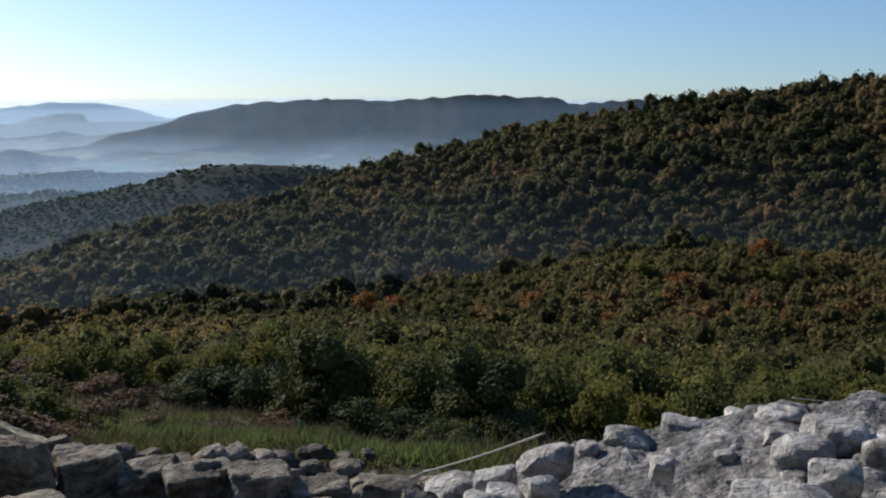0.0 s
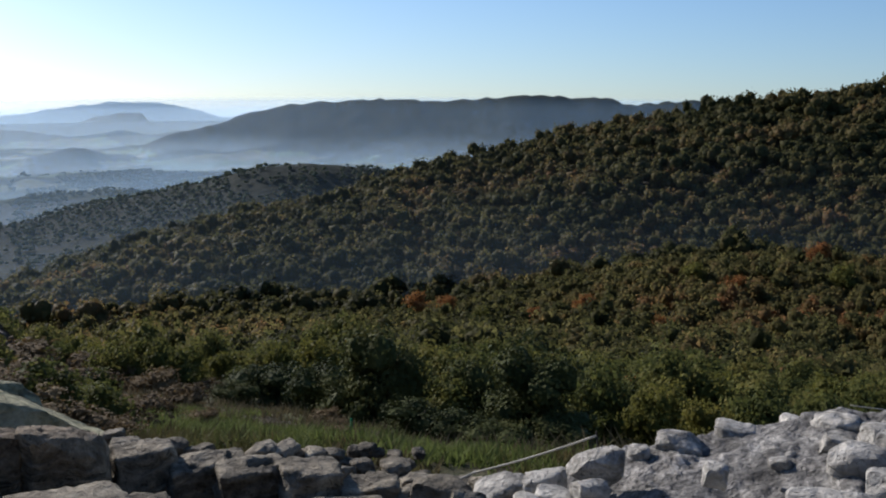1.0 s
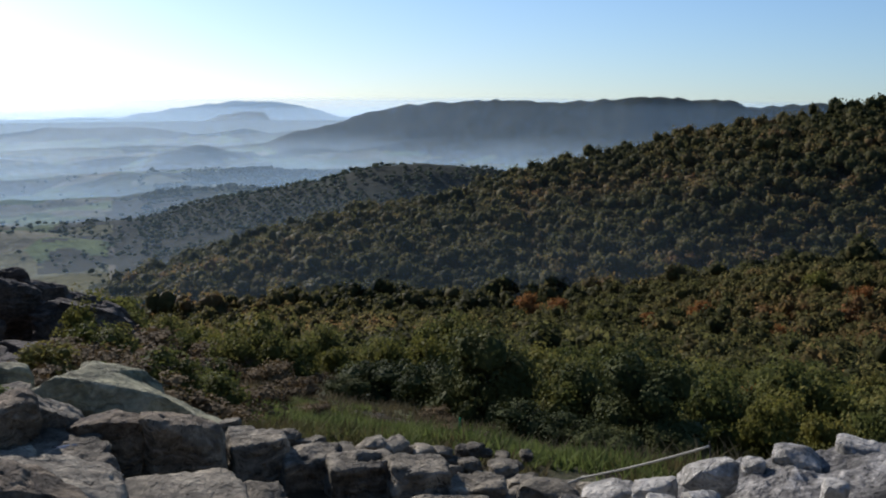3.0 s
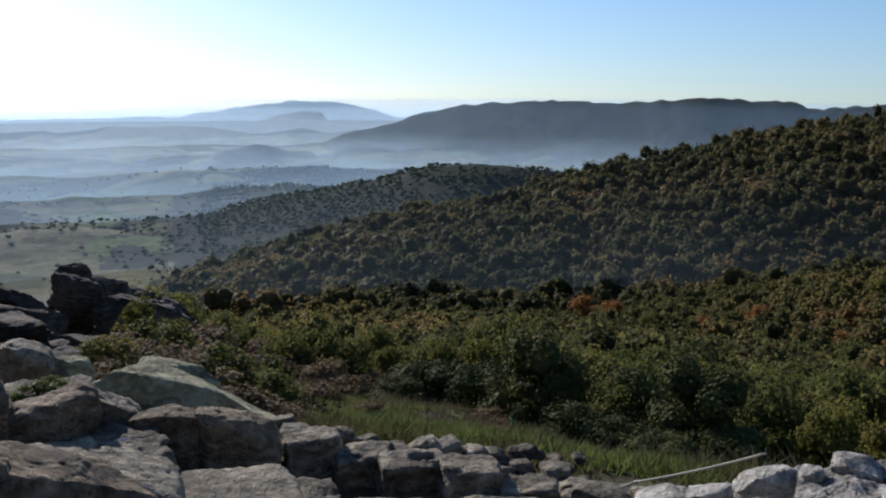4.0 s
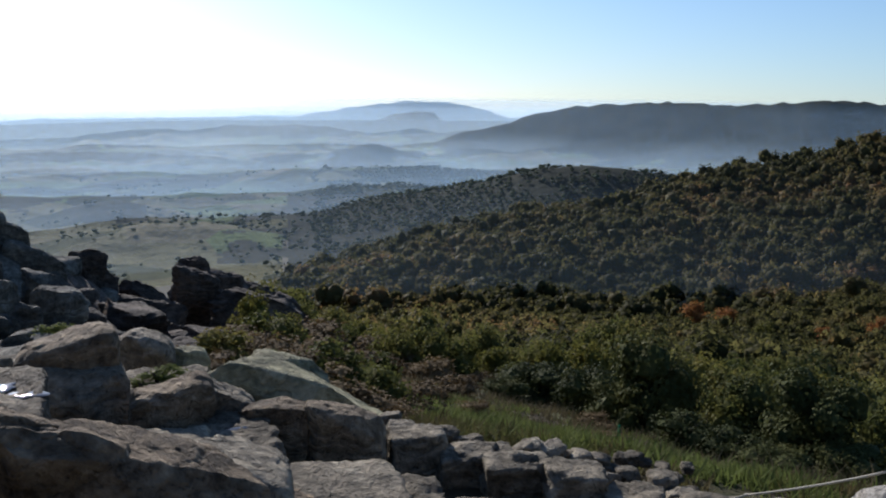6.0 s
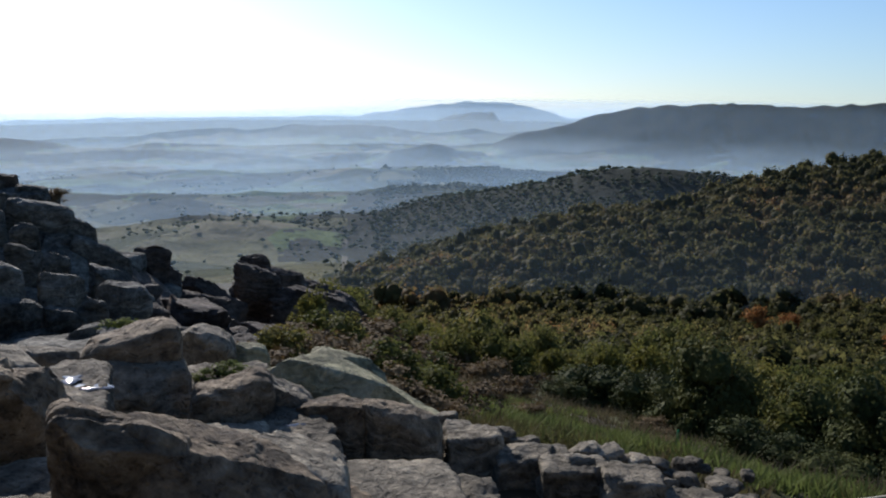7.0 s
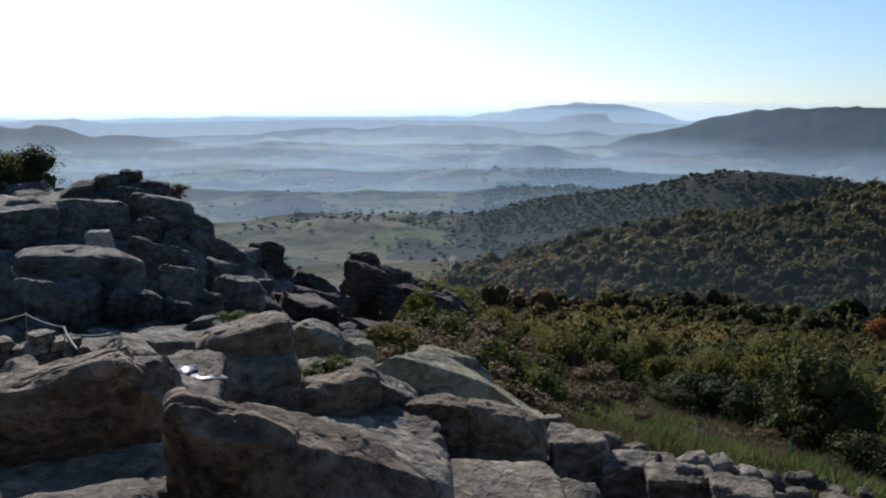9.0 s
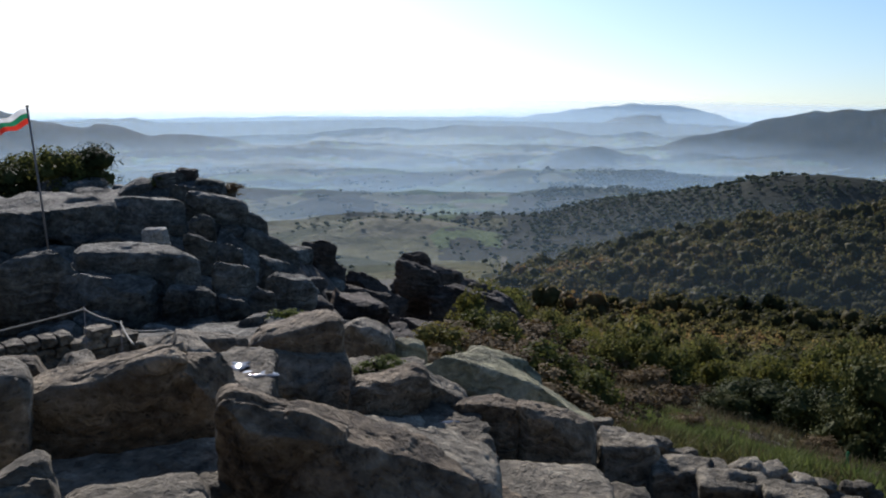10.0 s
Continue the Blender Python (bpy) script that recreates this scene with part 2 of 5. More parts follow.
# ---------- the lie of the land ----------
NEAR_R = np.array([0.0, 1.6, 3.2, 6, 9, 12, 18, 26, 34, 45, 60])
NEAR = {
    -30: (-1.65, -1.8, -3.5, -4.0, -4.3, -5.2, -8.0, -11.5, -14.6, -18.2, -22.0),
    0: (-1.65, -1.8, -3.6, -4.2, -4.4, -5.2, -8.0, -11.3, -14.4, -18.0, -22.0),
    12: (-1.65, -1.8, -3.6, -4.2, -4.5, -5.0, -7.6, -10.6, -13.3, -16.8, -21.5),
    22: (-1.65, -1.8, -3.4, -4.1, -4.5, -4.9, -7.0, -9.6, -12.2, -15.6, -20.5),
    28: (-1.65, -1.8, -3.2, -4.0, -4.6, -4.7, -6.0, -8.2, -10.4, -14.0, -19.0),
    35: (-1.65, -1.8, -3.0, -3.9, -4.5, -4.6, -5.8, -7.8, -9.4, -13.0, -18.0),
    42: (-1.65, -1.8, -3.0, -3.8, -4.3, -4.4, -5.1, -5.1, -7.5, -11.0, -17.0)}
NEAR2 = {
    47: (-1.65, -1.8, -3.0, -3.7, -4.2, -4.4, -5.0, -3.75, -5.4, -9.5, -16.0),
    54: (-1.65, -1.8, -3.0, -3.7, -4.1, -4.4, -5.0, -3.85, -4.8, -8.0, -14.0),
    70: (-1.65, -1.8, -3.0, -3.6, -4.0, -4.2, -4.9, -4.0, -5.0, -8.0, -13.0),
    # unseen bank added behind the camera, holding sky light off the rock fronts
    115: (-1.65, -1.6, -1.0, 0.4, 1.4, 2.0, 1.5, -1.0, -4.0, -9.0, -14.0),
    180: (-1.65, -1.6, -0.8, 1.4, 3.0, 4.0, 4.0, 2.0, -2.0, -8.0, -16.0),
    270: (-1.65, -1.6, -1.2, 0.6, 1.8, 2.4, 1.5, -2.0, -7.0, -13.0, -19.0),
    330: (-1.65, -1.8, -3.5, -4.0, -4.3, -5.2, -8.0, -11.5, -14.6, -18.2, -22.0)}
NEAR.update(NEAR2)
FALL_R = (60, 90, 130, 200, 280, 345, 420, 600, 900, 1400, 1900, 2300, 3200, 4950)
FALL_Z = (-21, -32, -44, -64, -84, -97, -118, -150, -180, -204, -240, -268, -308, -347)

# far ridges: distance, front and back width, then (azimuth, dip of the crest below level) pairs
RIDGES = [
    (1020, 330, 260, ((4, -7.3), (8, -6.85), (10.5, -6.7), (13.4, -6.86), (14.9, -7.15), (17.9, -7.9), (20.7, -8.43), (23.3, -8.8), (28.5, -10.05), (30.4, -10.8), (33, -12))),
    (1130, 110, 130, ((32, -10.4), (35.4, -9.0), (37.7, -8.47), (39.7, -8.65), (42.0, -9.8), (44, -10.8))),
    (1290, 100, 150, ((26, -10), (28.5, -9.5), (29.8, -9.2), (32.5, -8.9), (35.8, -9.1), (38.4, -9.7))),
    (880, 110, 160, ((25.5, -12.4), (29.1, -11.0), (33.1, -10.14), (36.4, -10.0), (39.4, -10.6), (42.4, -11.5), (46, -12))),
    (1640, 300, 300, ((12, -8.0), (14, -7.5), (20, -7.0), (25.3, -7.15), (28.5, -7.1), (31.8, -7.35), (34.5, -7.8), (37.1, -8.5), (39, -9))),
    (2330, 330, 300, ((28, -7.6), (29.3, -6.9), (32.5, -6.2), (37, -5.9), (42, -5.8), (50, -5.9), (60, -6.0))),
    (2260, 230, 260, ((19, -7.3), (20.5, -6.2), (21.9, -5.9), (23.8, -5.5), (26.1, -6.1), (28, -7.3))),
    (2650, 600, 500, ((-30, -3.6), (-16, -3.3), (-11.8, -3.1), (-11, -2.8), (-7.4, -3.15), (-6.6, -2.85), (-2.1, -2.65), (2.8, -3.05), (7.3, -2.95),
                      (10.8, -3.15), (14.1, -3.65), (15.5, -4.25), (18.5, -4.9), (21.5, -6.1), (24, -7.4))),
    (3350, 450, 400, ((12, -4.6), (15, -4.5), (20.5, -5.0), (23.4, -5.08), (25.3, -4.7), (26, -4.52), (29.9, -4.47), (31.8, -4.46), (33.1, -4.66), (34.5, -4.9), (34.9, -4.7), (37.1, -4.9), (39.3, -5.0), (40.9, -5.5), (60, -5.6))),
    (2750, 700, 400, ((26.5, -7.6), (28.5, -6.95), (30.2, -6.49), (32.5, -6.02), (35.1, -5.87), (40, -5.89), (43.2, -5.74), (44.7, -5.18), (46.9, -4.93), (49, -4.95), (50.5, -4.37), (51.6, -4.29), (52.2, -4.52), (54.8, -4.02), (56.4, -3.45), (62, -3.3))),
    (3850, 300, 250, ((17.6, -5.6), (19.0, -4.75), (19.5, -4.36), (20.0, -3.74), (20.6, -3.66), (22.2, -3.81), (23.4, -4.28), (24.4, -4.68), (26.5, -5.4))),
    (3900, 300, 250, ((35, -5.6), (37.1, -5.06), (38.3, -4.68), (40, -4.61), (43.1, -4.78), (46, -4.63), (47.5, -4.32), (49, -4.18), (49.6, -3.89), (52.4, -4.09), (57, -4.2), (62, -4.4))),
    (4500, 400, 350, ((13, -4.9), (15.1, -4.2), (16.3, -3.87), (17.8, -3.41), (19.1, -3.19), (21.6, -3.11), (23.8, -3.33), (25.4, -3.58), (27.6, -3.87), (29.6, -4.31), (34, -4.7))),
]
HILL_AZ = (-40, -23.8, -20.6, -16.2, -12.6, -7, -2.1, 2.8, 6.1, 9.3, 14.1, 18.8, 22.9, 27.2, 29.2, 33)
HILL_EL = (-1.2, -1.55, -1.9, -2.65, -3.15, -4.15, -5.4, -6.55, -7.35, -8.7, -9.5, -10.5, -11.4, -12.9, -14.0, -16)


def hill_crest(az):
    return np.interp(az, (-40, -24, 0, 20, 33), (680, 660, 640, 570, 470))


def height(x, y):
    """Height of the ground at x, y (arrays)."""
    x, y = np.asarray(x, float), np.asarray(y, float)
    r = np.hypot(x, y)
    az = np.degrees(np.arctan2(-x, y))
    full = np.where(az < -30, az + 360, az)
    keys = sorted(NEAR)
    rows = np.array([np.interp(r, NEAR_R, NEAR[k]) for k in keys])
    k = np.clip(np.searchsorted(keys, full, side="right") - 1, 0, len(keys) - 2)
    ka = np.array(keys, float)
    w = smooth01((full - ka[k]) / (ka[k + 1] - ka[k]))
    idx = np.arange(r.size).reshape(r.shape)
    flat = rows.reshape(len(keys), -1)
    near = flat[k.ravel(), idx.ravel()].reshape(r.shape) * (1 - w) + flat[k.ravel() + 1, idx.ravel()].reshape(r.shape) * w
    far = np.interp(r, FALL_R, FALL_Z)
    far = far + np.clip(r - 700, 0, 500) / 500 * (24 * fbm(x / 240, y / 240, 4, 3) + 9 * (0.35 - np.abs(fbm(x / 150, y / 150, 3, 6))))
    z = np.where(r < 60, near, far + (np.interp(60.0, NEAR_R, NEAR_R) * 0))
    z = z + np.where((r >= 60) & (r < 140), (near - (-21)) * (1 - smooth01((r - 60) / 80)), 0)
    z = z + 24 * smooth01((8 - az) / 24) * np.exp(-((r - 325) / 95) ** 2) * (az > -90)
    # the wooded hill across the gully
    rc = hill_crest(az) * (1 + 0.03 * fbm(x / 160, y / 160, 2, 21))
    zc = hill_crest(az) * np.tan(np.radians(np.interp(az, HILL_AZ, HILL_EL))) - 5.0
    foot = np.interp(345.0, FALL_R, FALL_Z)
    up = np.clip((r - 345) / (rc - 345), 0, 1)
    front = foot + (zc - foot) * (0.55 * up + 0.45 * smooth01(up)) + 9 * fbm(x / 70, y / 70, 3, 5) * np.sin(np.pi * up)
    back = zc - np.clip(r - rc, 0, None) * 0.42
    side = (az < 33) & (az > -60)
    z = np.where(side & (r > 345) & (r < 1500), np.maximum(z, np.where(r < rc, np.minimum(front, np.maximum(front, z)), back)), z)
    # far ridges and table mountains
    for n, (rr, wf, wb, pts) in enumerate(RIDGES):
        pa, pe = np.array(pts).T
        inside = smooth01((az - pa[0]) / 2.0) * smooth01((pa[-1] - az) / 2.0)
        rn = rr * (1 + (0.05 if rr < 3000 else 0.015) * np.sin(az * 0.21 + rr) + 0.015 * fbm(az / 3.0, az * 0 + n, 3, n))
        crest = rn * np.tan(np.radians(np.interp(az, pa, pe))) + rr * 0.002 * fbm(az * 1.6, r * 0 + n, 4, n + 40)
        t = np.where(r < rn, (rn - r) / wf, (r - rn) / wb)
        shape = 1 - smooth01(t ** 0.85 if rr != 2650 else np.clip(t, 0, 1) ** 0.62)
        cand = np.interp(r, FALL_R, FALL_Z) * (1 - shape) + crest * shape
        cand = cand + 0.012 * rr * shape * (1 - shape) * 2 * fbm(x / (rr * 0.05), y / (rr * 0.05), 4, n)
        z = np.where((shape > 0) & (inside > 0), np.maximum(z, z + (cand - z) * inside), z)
    z = z + np.where(r > 2.5, np.minimum(r, 30) / 30 * 0.55 * fbm(x / 2.6, y / 2.6, 4, 11), 0)
    # bare bedrock breaks into tilted blocks
    bare = smooth01((az - 24) / 3) * smooth01((47 - r) / 8) * smooth01((r - 3) / 2) * np.where((az < 38) & (r > 13), smooth01((az - 30) / 8) * 0.9, 1.0)
    size = np.where(r < 15, 0.9, 1.7)
    z = z + bare * np.where(r < 15, 0.22, 0.55) * blocks(x / size, y / size, 5) + bare * 0.10 * blocks(x / 0.45, y / 0.45, 9)
    return z


def ground_at(az, d):
    p = polar(az, d)
    return float(height(np.array([p.x]), np.array([p.y]))[0])


def build_ground():
    az = np.concatenate([np.arange(-32, 62, 0.34), np.arange(62, 328, 5.0)])
    rad = np.concatenate([np.concatenate([[0.005], np.linspace(0.4, 3, 5)]), np.geomspace(3.4, 70, 200), np.geomspace(72, 700, 70), np.geomspace(708, 4950, 190)])
    a, r = np.meshgrid(np.radians(az), rad, indexing="ij")
    x, y = -np.sin(a) * r, np.cos(a) * r
    z = height(x, y)
    na, nr = a.shape
    verts = np.stack([x, y, z], -1).reshape(-1, 3)
    i, j = np.meshgrid(np.arange(na), np.arange(nr - 1), indexing="ij")
    i2 = (i + 1) % na
    faces = np.stack([i * nr + j, i * nr + j + 1, i2 * nr + j + 1, i2 * nr + j], -1).reshape(-1, 4)
    hub = [((k + 1) % na * nr, na * nr, k * nr) for k in range(na)]
    verts = np.concatenate([verts, [[0.0, 0.0, float(z[0, 0])]]])
    me = mesh_of("ground", verts, faces.tolist() + hub, [SOIL, FLOOR, FIELD, WOODS, ROCK, ROCK_DARK, ROCK_CRAG], True)
    c = verts[faces].mean(1)
    rc = np.hypot(c[:, 0], c[:, 1])
    ca = np.degrees(np.arctan2(-c[:, 0], c[:, 1]))
    base = np.interp(rc, FALL_R, FALL_Z)
    kind = np.zeros(len(faces), int)
    kind[rc > 62 + 20 * fbm(c[:, 0] / 20, c[:, 1] / 20, 3, 9)] = 1
    kind[rc > 900] = 2
    kind[((rc > 1500) | ((rc > 900) & (ca < 28))) & (c[:, 2] - base > 18 + 14 * fbm(c[:, 0] / 120, c[:, 1] / 120, 3, 8))] = 3
    kind[(rc > 700) & (rc < 1200) & (ca < 30 + 5 * fbm(c[:, 0] / 60, c[:, 1] / 60, 3, 12)) & (kind == 2)] = 3
    kind[(rc > 640) & (ca < 30 + 5 * fbm(c[:, 0] / 60, c[:, 1] / 60, 3, 12)) & (kind == 1) & (c[:, 2] < -110)] = 3
    kind[(rc > 690) & (rc < 1350) & (ca < 28.5)] = 3
    kind[(rc > 1020) & (rc < 1400) & (ca > 36.2) & (ca < 45) & (c[:, 2] - base > 4)] = 3
    kind[(rc > 1300) & (fbm(c[:, 0] / 230, c[:, 1] / 230, 4, 14) > 0.28)] = 3
    kind[(rc > 660) & (ca > 29) & (kind == 1)] = 2
    rocky = (rc < 13 + 6 * fbm(c[:, 0] / 4, c[:, 1] / 4, 3, 2)) & ((ca > 24) | (ca < -32) | (rc < 9.0))
    rocky |= (ca > 29) & (rc < 18.5)
    rocky |= (ca > 36) & (rc < 44)
    kind[rocky] = 4
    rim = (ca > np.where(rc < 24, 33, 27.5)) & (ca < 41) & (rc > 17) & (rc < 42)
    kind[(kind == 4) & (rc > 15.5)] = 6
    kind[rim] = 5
    me.polygons.foreach_set("material_index", kind.tolist() + [4] * na)
    return tagged(new("ground", me), label="hillside falling to a wide valley and far ridges", category="ground", kind="structure")


build_ground()


# ---------- sheets of morning mist and aerial haze across the valley ---
def mist_haze_material(name, color, low, high, strength, patch, patch_scale):
    """Sheet coloured like haze and mist; passes most light, scatters the sun: densest low down."""
    m = bpy.data.materials.new(name)
    m.use_nodes = True
    n, l = m.node_tree.nodes, m.node_tree.links
    n.remove(n["Principled BSDF"])
    pos = n.new("ShaderNodeNewGeometry")
    sep = n.new("ShaderNodeSeparateXYZ")
    l.new(pos.outputs["Position"], sep.inputs[0])
    noise_tex = n.new("ShaderNodeTexNoise")
    stretch = n.new("ShaderNodeVectorMath")
    stretch.operation = "MULTIPLY"
    stretch.inputs[1].default_value = (1, 1, 3.5)
    l.new(pos.outputs["Position"], stretch.inputs[0])
    l.new(stretch.outputs[0], noise_tex.inputs["Vector"])
    noise_tex.inputs["Scale"].default_value = patch_scale
    noise_tex.inputs["Detail"].default_value = 6
    wob = n.new("ShaderNodeMath")
    wob.operation = "MULTIPLY_ADD"
    l.new(noise_tex.outputs["Fac"], wob.inputs[0])
    wob.inputs[1].default_value = patch
    l.new(sep.outputs["Z"], wob.inputs[2])
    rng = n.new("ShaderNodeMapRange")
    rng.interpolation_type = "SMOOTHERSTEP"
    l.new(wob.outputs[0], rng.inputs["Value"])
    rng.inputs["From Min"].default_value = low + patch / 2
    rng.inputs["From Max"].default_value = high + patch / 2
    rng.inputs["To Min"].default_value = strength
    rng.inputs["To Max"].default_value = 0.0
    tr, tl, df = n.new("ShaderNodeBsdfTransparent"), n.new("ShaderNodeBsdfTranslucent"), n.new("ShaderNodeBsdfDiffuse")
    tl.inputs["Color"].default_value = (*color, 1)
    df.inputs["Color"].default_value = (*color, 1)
    both, out = n.new("ShaderNodeMixShader"), n.new("ShaderNodeMixShader")
    both.inputs[0].default_value = 0.3
    l.new(tl.outputs[0], both.inputs[1])
    l.new(df.outputs[0], both.inputs[2])
    l.new(rng.outputs[0], out.inputs[0])
    l.new(tr.outputs[0], out.inputs[1])
    l.new(both.outputs[0], out.inputs[2])
    l.new(out.outputs[0], n["Material Output"].inputs["Surface"])
    return m


def mist_haze_sheet(r, az0, az1, low, high, strength, color=(0.72, 0.82, 0.98), patch=0.0, patch_scale=0.004, spread=0.0):
    az = np.radians(np.arange(az0, az1 + 0.25, 0.5))
    zs = np.linspace(-420, high + 20, 6)
    rr = r * (1 + 0.010 * np.sin(az * 7 + r) + 0.005 * np.sin(az * 19 + 2 * r)) + spread * np.clip(26 - np.degrees(az), 0, None)
    verts = [(-math.sin(a) * q, math.cos(a) * q, z) for a, q in zip(az, rr) for z in zs]
    k = len(zs)
    faces = [(i * k + j, i * k + j + 1, (i + 1) * k + j + 1, (i + 1) * k + j) for i in range(len(az) - 1) for j in range(k - 1)]
    me = mesh_of("mist_haze_sheet", verts, faces, [mist_haze_material("mist", color, low, high, strength, patch, patch_scale)], True)
    return tagged(new("mist_haze_sheet", me), label="thin sheet of morning mist and blue aerial haze across the valley", category="mist", group="valley mist", kind="stuff")


# the blue and white of aerial haze, put into the sheet colours
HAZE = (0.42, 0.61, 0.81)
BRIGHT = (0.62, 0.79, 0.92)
mist_haze_sheet(350, -40, 75, -110, -20, 0.028, HAZE, spread=1.0)
mist_haze_sheet(740, -40, 75, -170, -60, 0.045, HAZE)
mist_haze_sheet(1085, -40, 75, -190, -100, 0.17, HAZE, 30, 0.005)
mist_haze_sheet(1420, -40, 75, -225, -100, 0.30, HAZE, 50, 0.005)
mist_haze_sheet(1820, -40, 75, -255, -140, 0.23, BRIGHT, 80, 0.004)
mist_haze_sheet(2060, -40, 75, -135, -80, 0.15, HAZE)
mist_haze_sheet(2480, -40, 75, -275, -195, 0.13, BRIGHT, 60, 0.004)
mist_haze_sheet(3050, -40, 75, -240, -190, 0.25, BRIGHT)
mist_haze_sheet(3600, -40, 75, -234, -205, 0.24, BRIGHT)
mist_haze_sheet(4150, -40, 75, -226, -198, 0.42, HAZE)
mist_haze_sheet(4850, -40, 75, -345, -262, 0.80, BRIGHT)


# ---------- woods ----------
def ico(level):
    bm = bmesh.new()
    bmesh.ops.create_icosphere(bm, subdivisions=level, radius=1.0)
    v = np.array([q.co[:] for q in bm.verts])
    f = np.array([[q.index for q in face.verts] for face in bm.faces])
    bm.free()
    return v, f


ICO = {k: ico(k) for k in (1, 2, 3, 4, 5, 6)}


def leaf_tris(rng, centers, normals, size, single=False):
    """Small bent leaf sprays facing roughly outwards: two triangles each."""
    n = len(centers)
    side = np.cross(normals, rng.normal(size=(n, 3)))
    side /= np.linalg.norm(side, axis=1)[:, None] + 1e-9
    up = np.cross(side, normals)
    s = size * rng.uniform(0.6, 1.3, (n, 1))
    a, b = centers - side * s * 0.5, centers + side * s * 0.5
    if single:
        v = np.stack([a, b, centers + up * s * 0.8], 1).reshape(-1, 3)
        return v, np.arange(n * 3).reshape(-1, 3)
    c, d = centers + up * s * 0.6 + normals * s * 0.15, centers - up * s * 0.6 - normals * s * 0.1
    v = np.stack([a, c, b, d], 1).reshape(-1, 3)
    k = np.arange(n)[:, None] * 4
    f = np.concatenate([k + [0, 2, 1], k + [0, 3, 2]])
    return v, f


def crown(rng, lobes, level, sprays, leaf, core=0.86, squash=0.85, single=False):
    """A crown of unit width: lumpy lobes full of leaf sprays, with gaps between. Returns vertices and triangles."""
    vs, fs, off = [], [], 0
    for n in range(lobes):
        if lobes == 1:
            c, rad = np.zeros(3), 0.5
        else:
            a = 2 * math.pi * n / lobes + rng.uniform(-0.4, 0.4)
            c = np.array([math.cos(a) * (reach := rng.uniform(0.10, 0.34)), math.sin(a) * reach, rng.uniform(-0.24, 0.36 - 0.5 * (reach - 0.1))])
            rad = rng.uniform(0.20, 0.32) if lobes < 6 else rng.uniform(0.13, 0.23)
        v, f = ICO[level]
        wob = 1 + 0.30 * np.sin(v @ rng.normal(size=3) * 3.1 + rng.uniform(0, 6)) * np.sin(v @ rng.normal(size=3) * 4.3) + rng.uniform(-0.12, 0.12, len(v))
        q = v * (wob * rad * core)[:, None] * (1, 1, squash) + c
        vs.append(q)
        fs.append(f + off)
        off += len(q)
        d = rng.normal(size=(sprays, 3))
        d /= np.linalg.norm(d, axis=1)[:, None]
        d[:, 2] = np.where(d[:, 2] < -0.5, -d[:, 2], d[:, 2])
        wob = 1 + 0.30 * np.sin(d @ rng.normal(size=3) * 3.3)
        cen = d * (rad * rng.uniform(0.85, 1.18, sprays) * wob)[:, None] * (1, 1, squash) + c
        nor = d + rng.normal(size=(sprays, 3)) * 0.45
        nor /= np.linalg.norm(nor, axis=1)[:, None]
        lv, lf = leaf_tris(rng, cen, nor, leaf, single)
        vs.append(lv)
        fs.append(lf + off)
        off += len(lv)
    return np.concatenate(vs), np.concatenate(fs)


def forest(name, spots, templates, label, material_used, category="woodland"):
    """Many trees too far off to count, as one mesh. spots: rows of x, y, z, width, height, turn, hue."""
    vs, fs, hue, off = [], [], [], 0
    for n, (x, y, z, w, h, turn, tint) in enumerate(spots):
        v, f = templates[n % len(templates)]
        c, s = math.cos(turn) * w, math.sin(turn) * w
        q = np.stack([v[:, 0] * c - v[:, 1] * s + x, v[:, 0] * s + v[:, 1] * c + y, v[:, 2] * h + z], -1)
        vs.append(q)
        fs.append(f + off)
        hue.append(np.full(len(v), tint))
        off += len(v)
    v, f = np.concatenate(vs), np.concatenate(fs)
    me = bpy.data.meshes.new(name)
    me.vertices.add(len(v))
    me.vertices.foreach_set("co", v.astype(np.float32).ravel())
    me.loops.add(len(f) * 3)
    me.loops.foreach_set("vertex_index", f.astype(np.int32).ravel())
    me.polygons.add(len(f))
    me.polygons.foreach_set("loop_start", np.arange(0, len(f) * 3, 3, dtype=np.int32))
    at = me.attributes.new("tree_hue", "FLOAT", "POINT")
    at.data.foreach_set("value", np.concatenate(hue).astype(np.float32))
    me.materials.append(material_used)
    me.update(calc_edges=True)
    me.polygons.foreach_set("use_smooth", [True] * len(me.polygons))
    me.validate()
    return tagged(new(name, me), label=label, category=category, kind="stuff")


def scatter(rng, r0, r1, az0, az1, spacing, keep):
    """Uneven but spaced-out spots on a jittered grid in plan."""
    n = int(r1 / spacing) + 2
    g = np.arange(-n, n + 1) * spacing
    x, y = np.meshgrid(g, np.arange(0, n + 1) * spacing)
    x = (x + rng.uniform(-0.45, 0.45, x.shape) * spacing).ravel()
    y = (y + rng.uniform(-0.45, 0.45, y.shape) * spacing).ravel()
    r, az = np.hypot(x, y), np.degrees(np.arctan2(-x, y))
    ok = (r > r0) & (r < r1) & (az > az0) & (az < az1) & keep(x, y, r, az)
    return x[ok], y[ok]


rng = np.random.default_rng(7)
HILL_CROWNS = [crown(rng, 3, 1, 34, 0.13, 1.0, 0.95, True) for k in range(12)]
MID_CROWNS = [crown(rng, 4, 1, 50, 0.10, 0.86, 0.9, True) for k in range(12)]
FAR_CROWNS = [crown(rng, 1, 1, 8, 0.3) for k in range(5)]


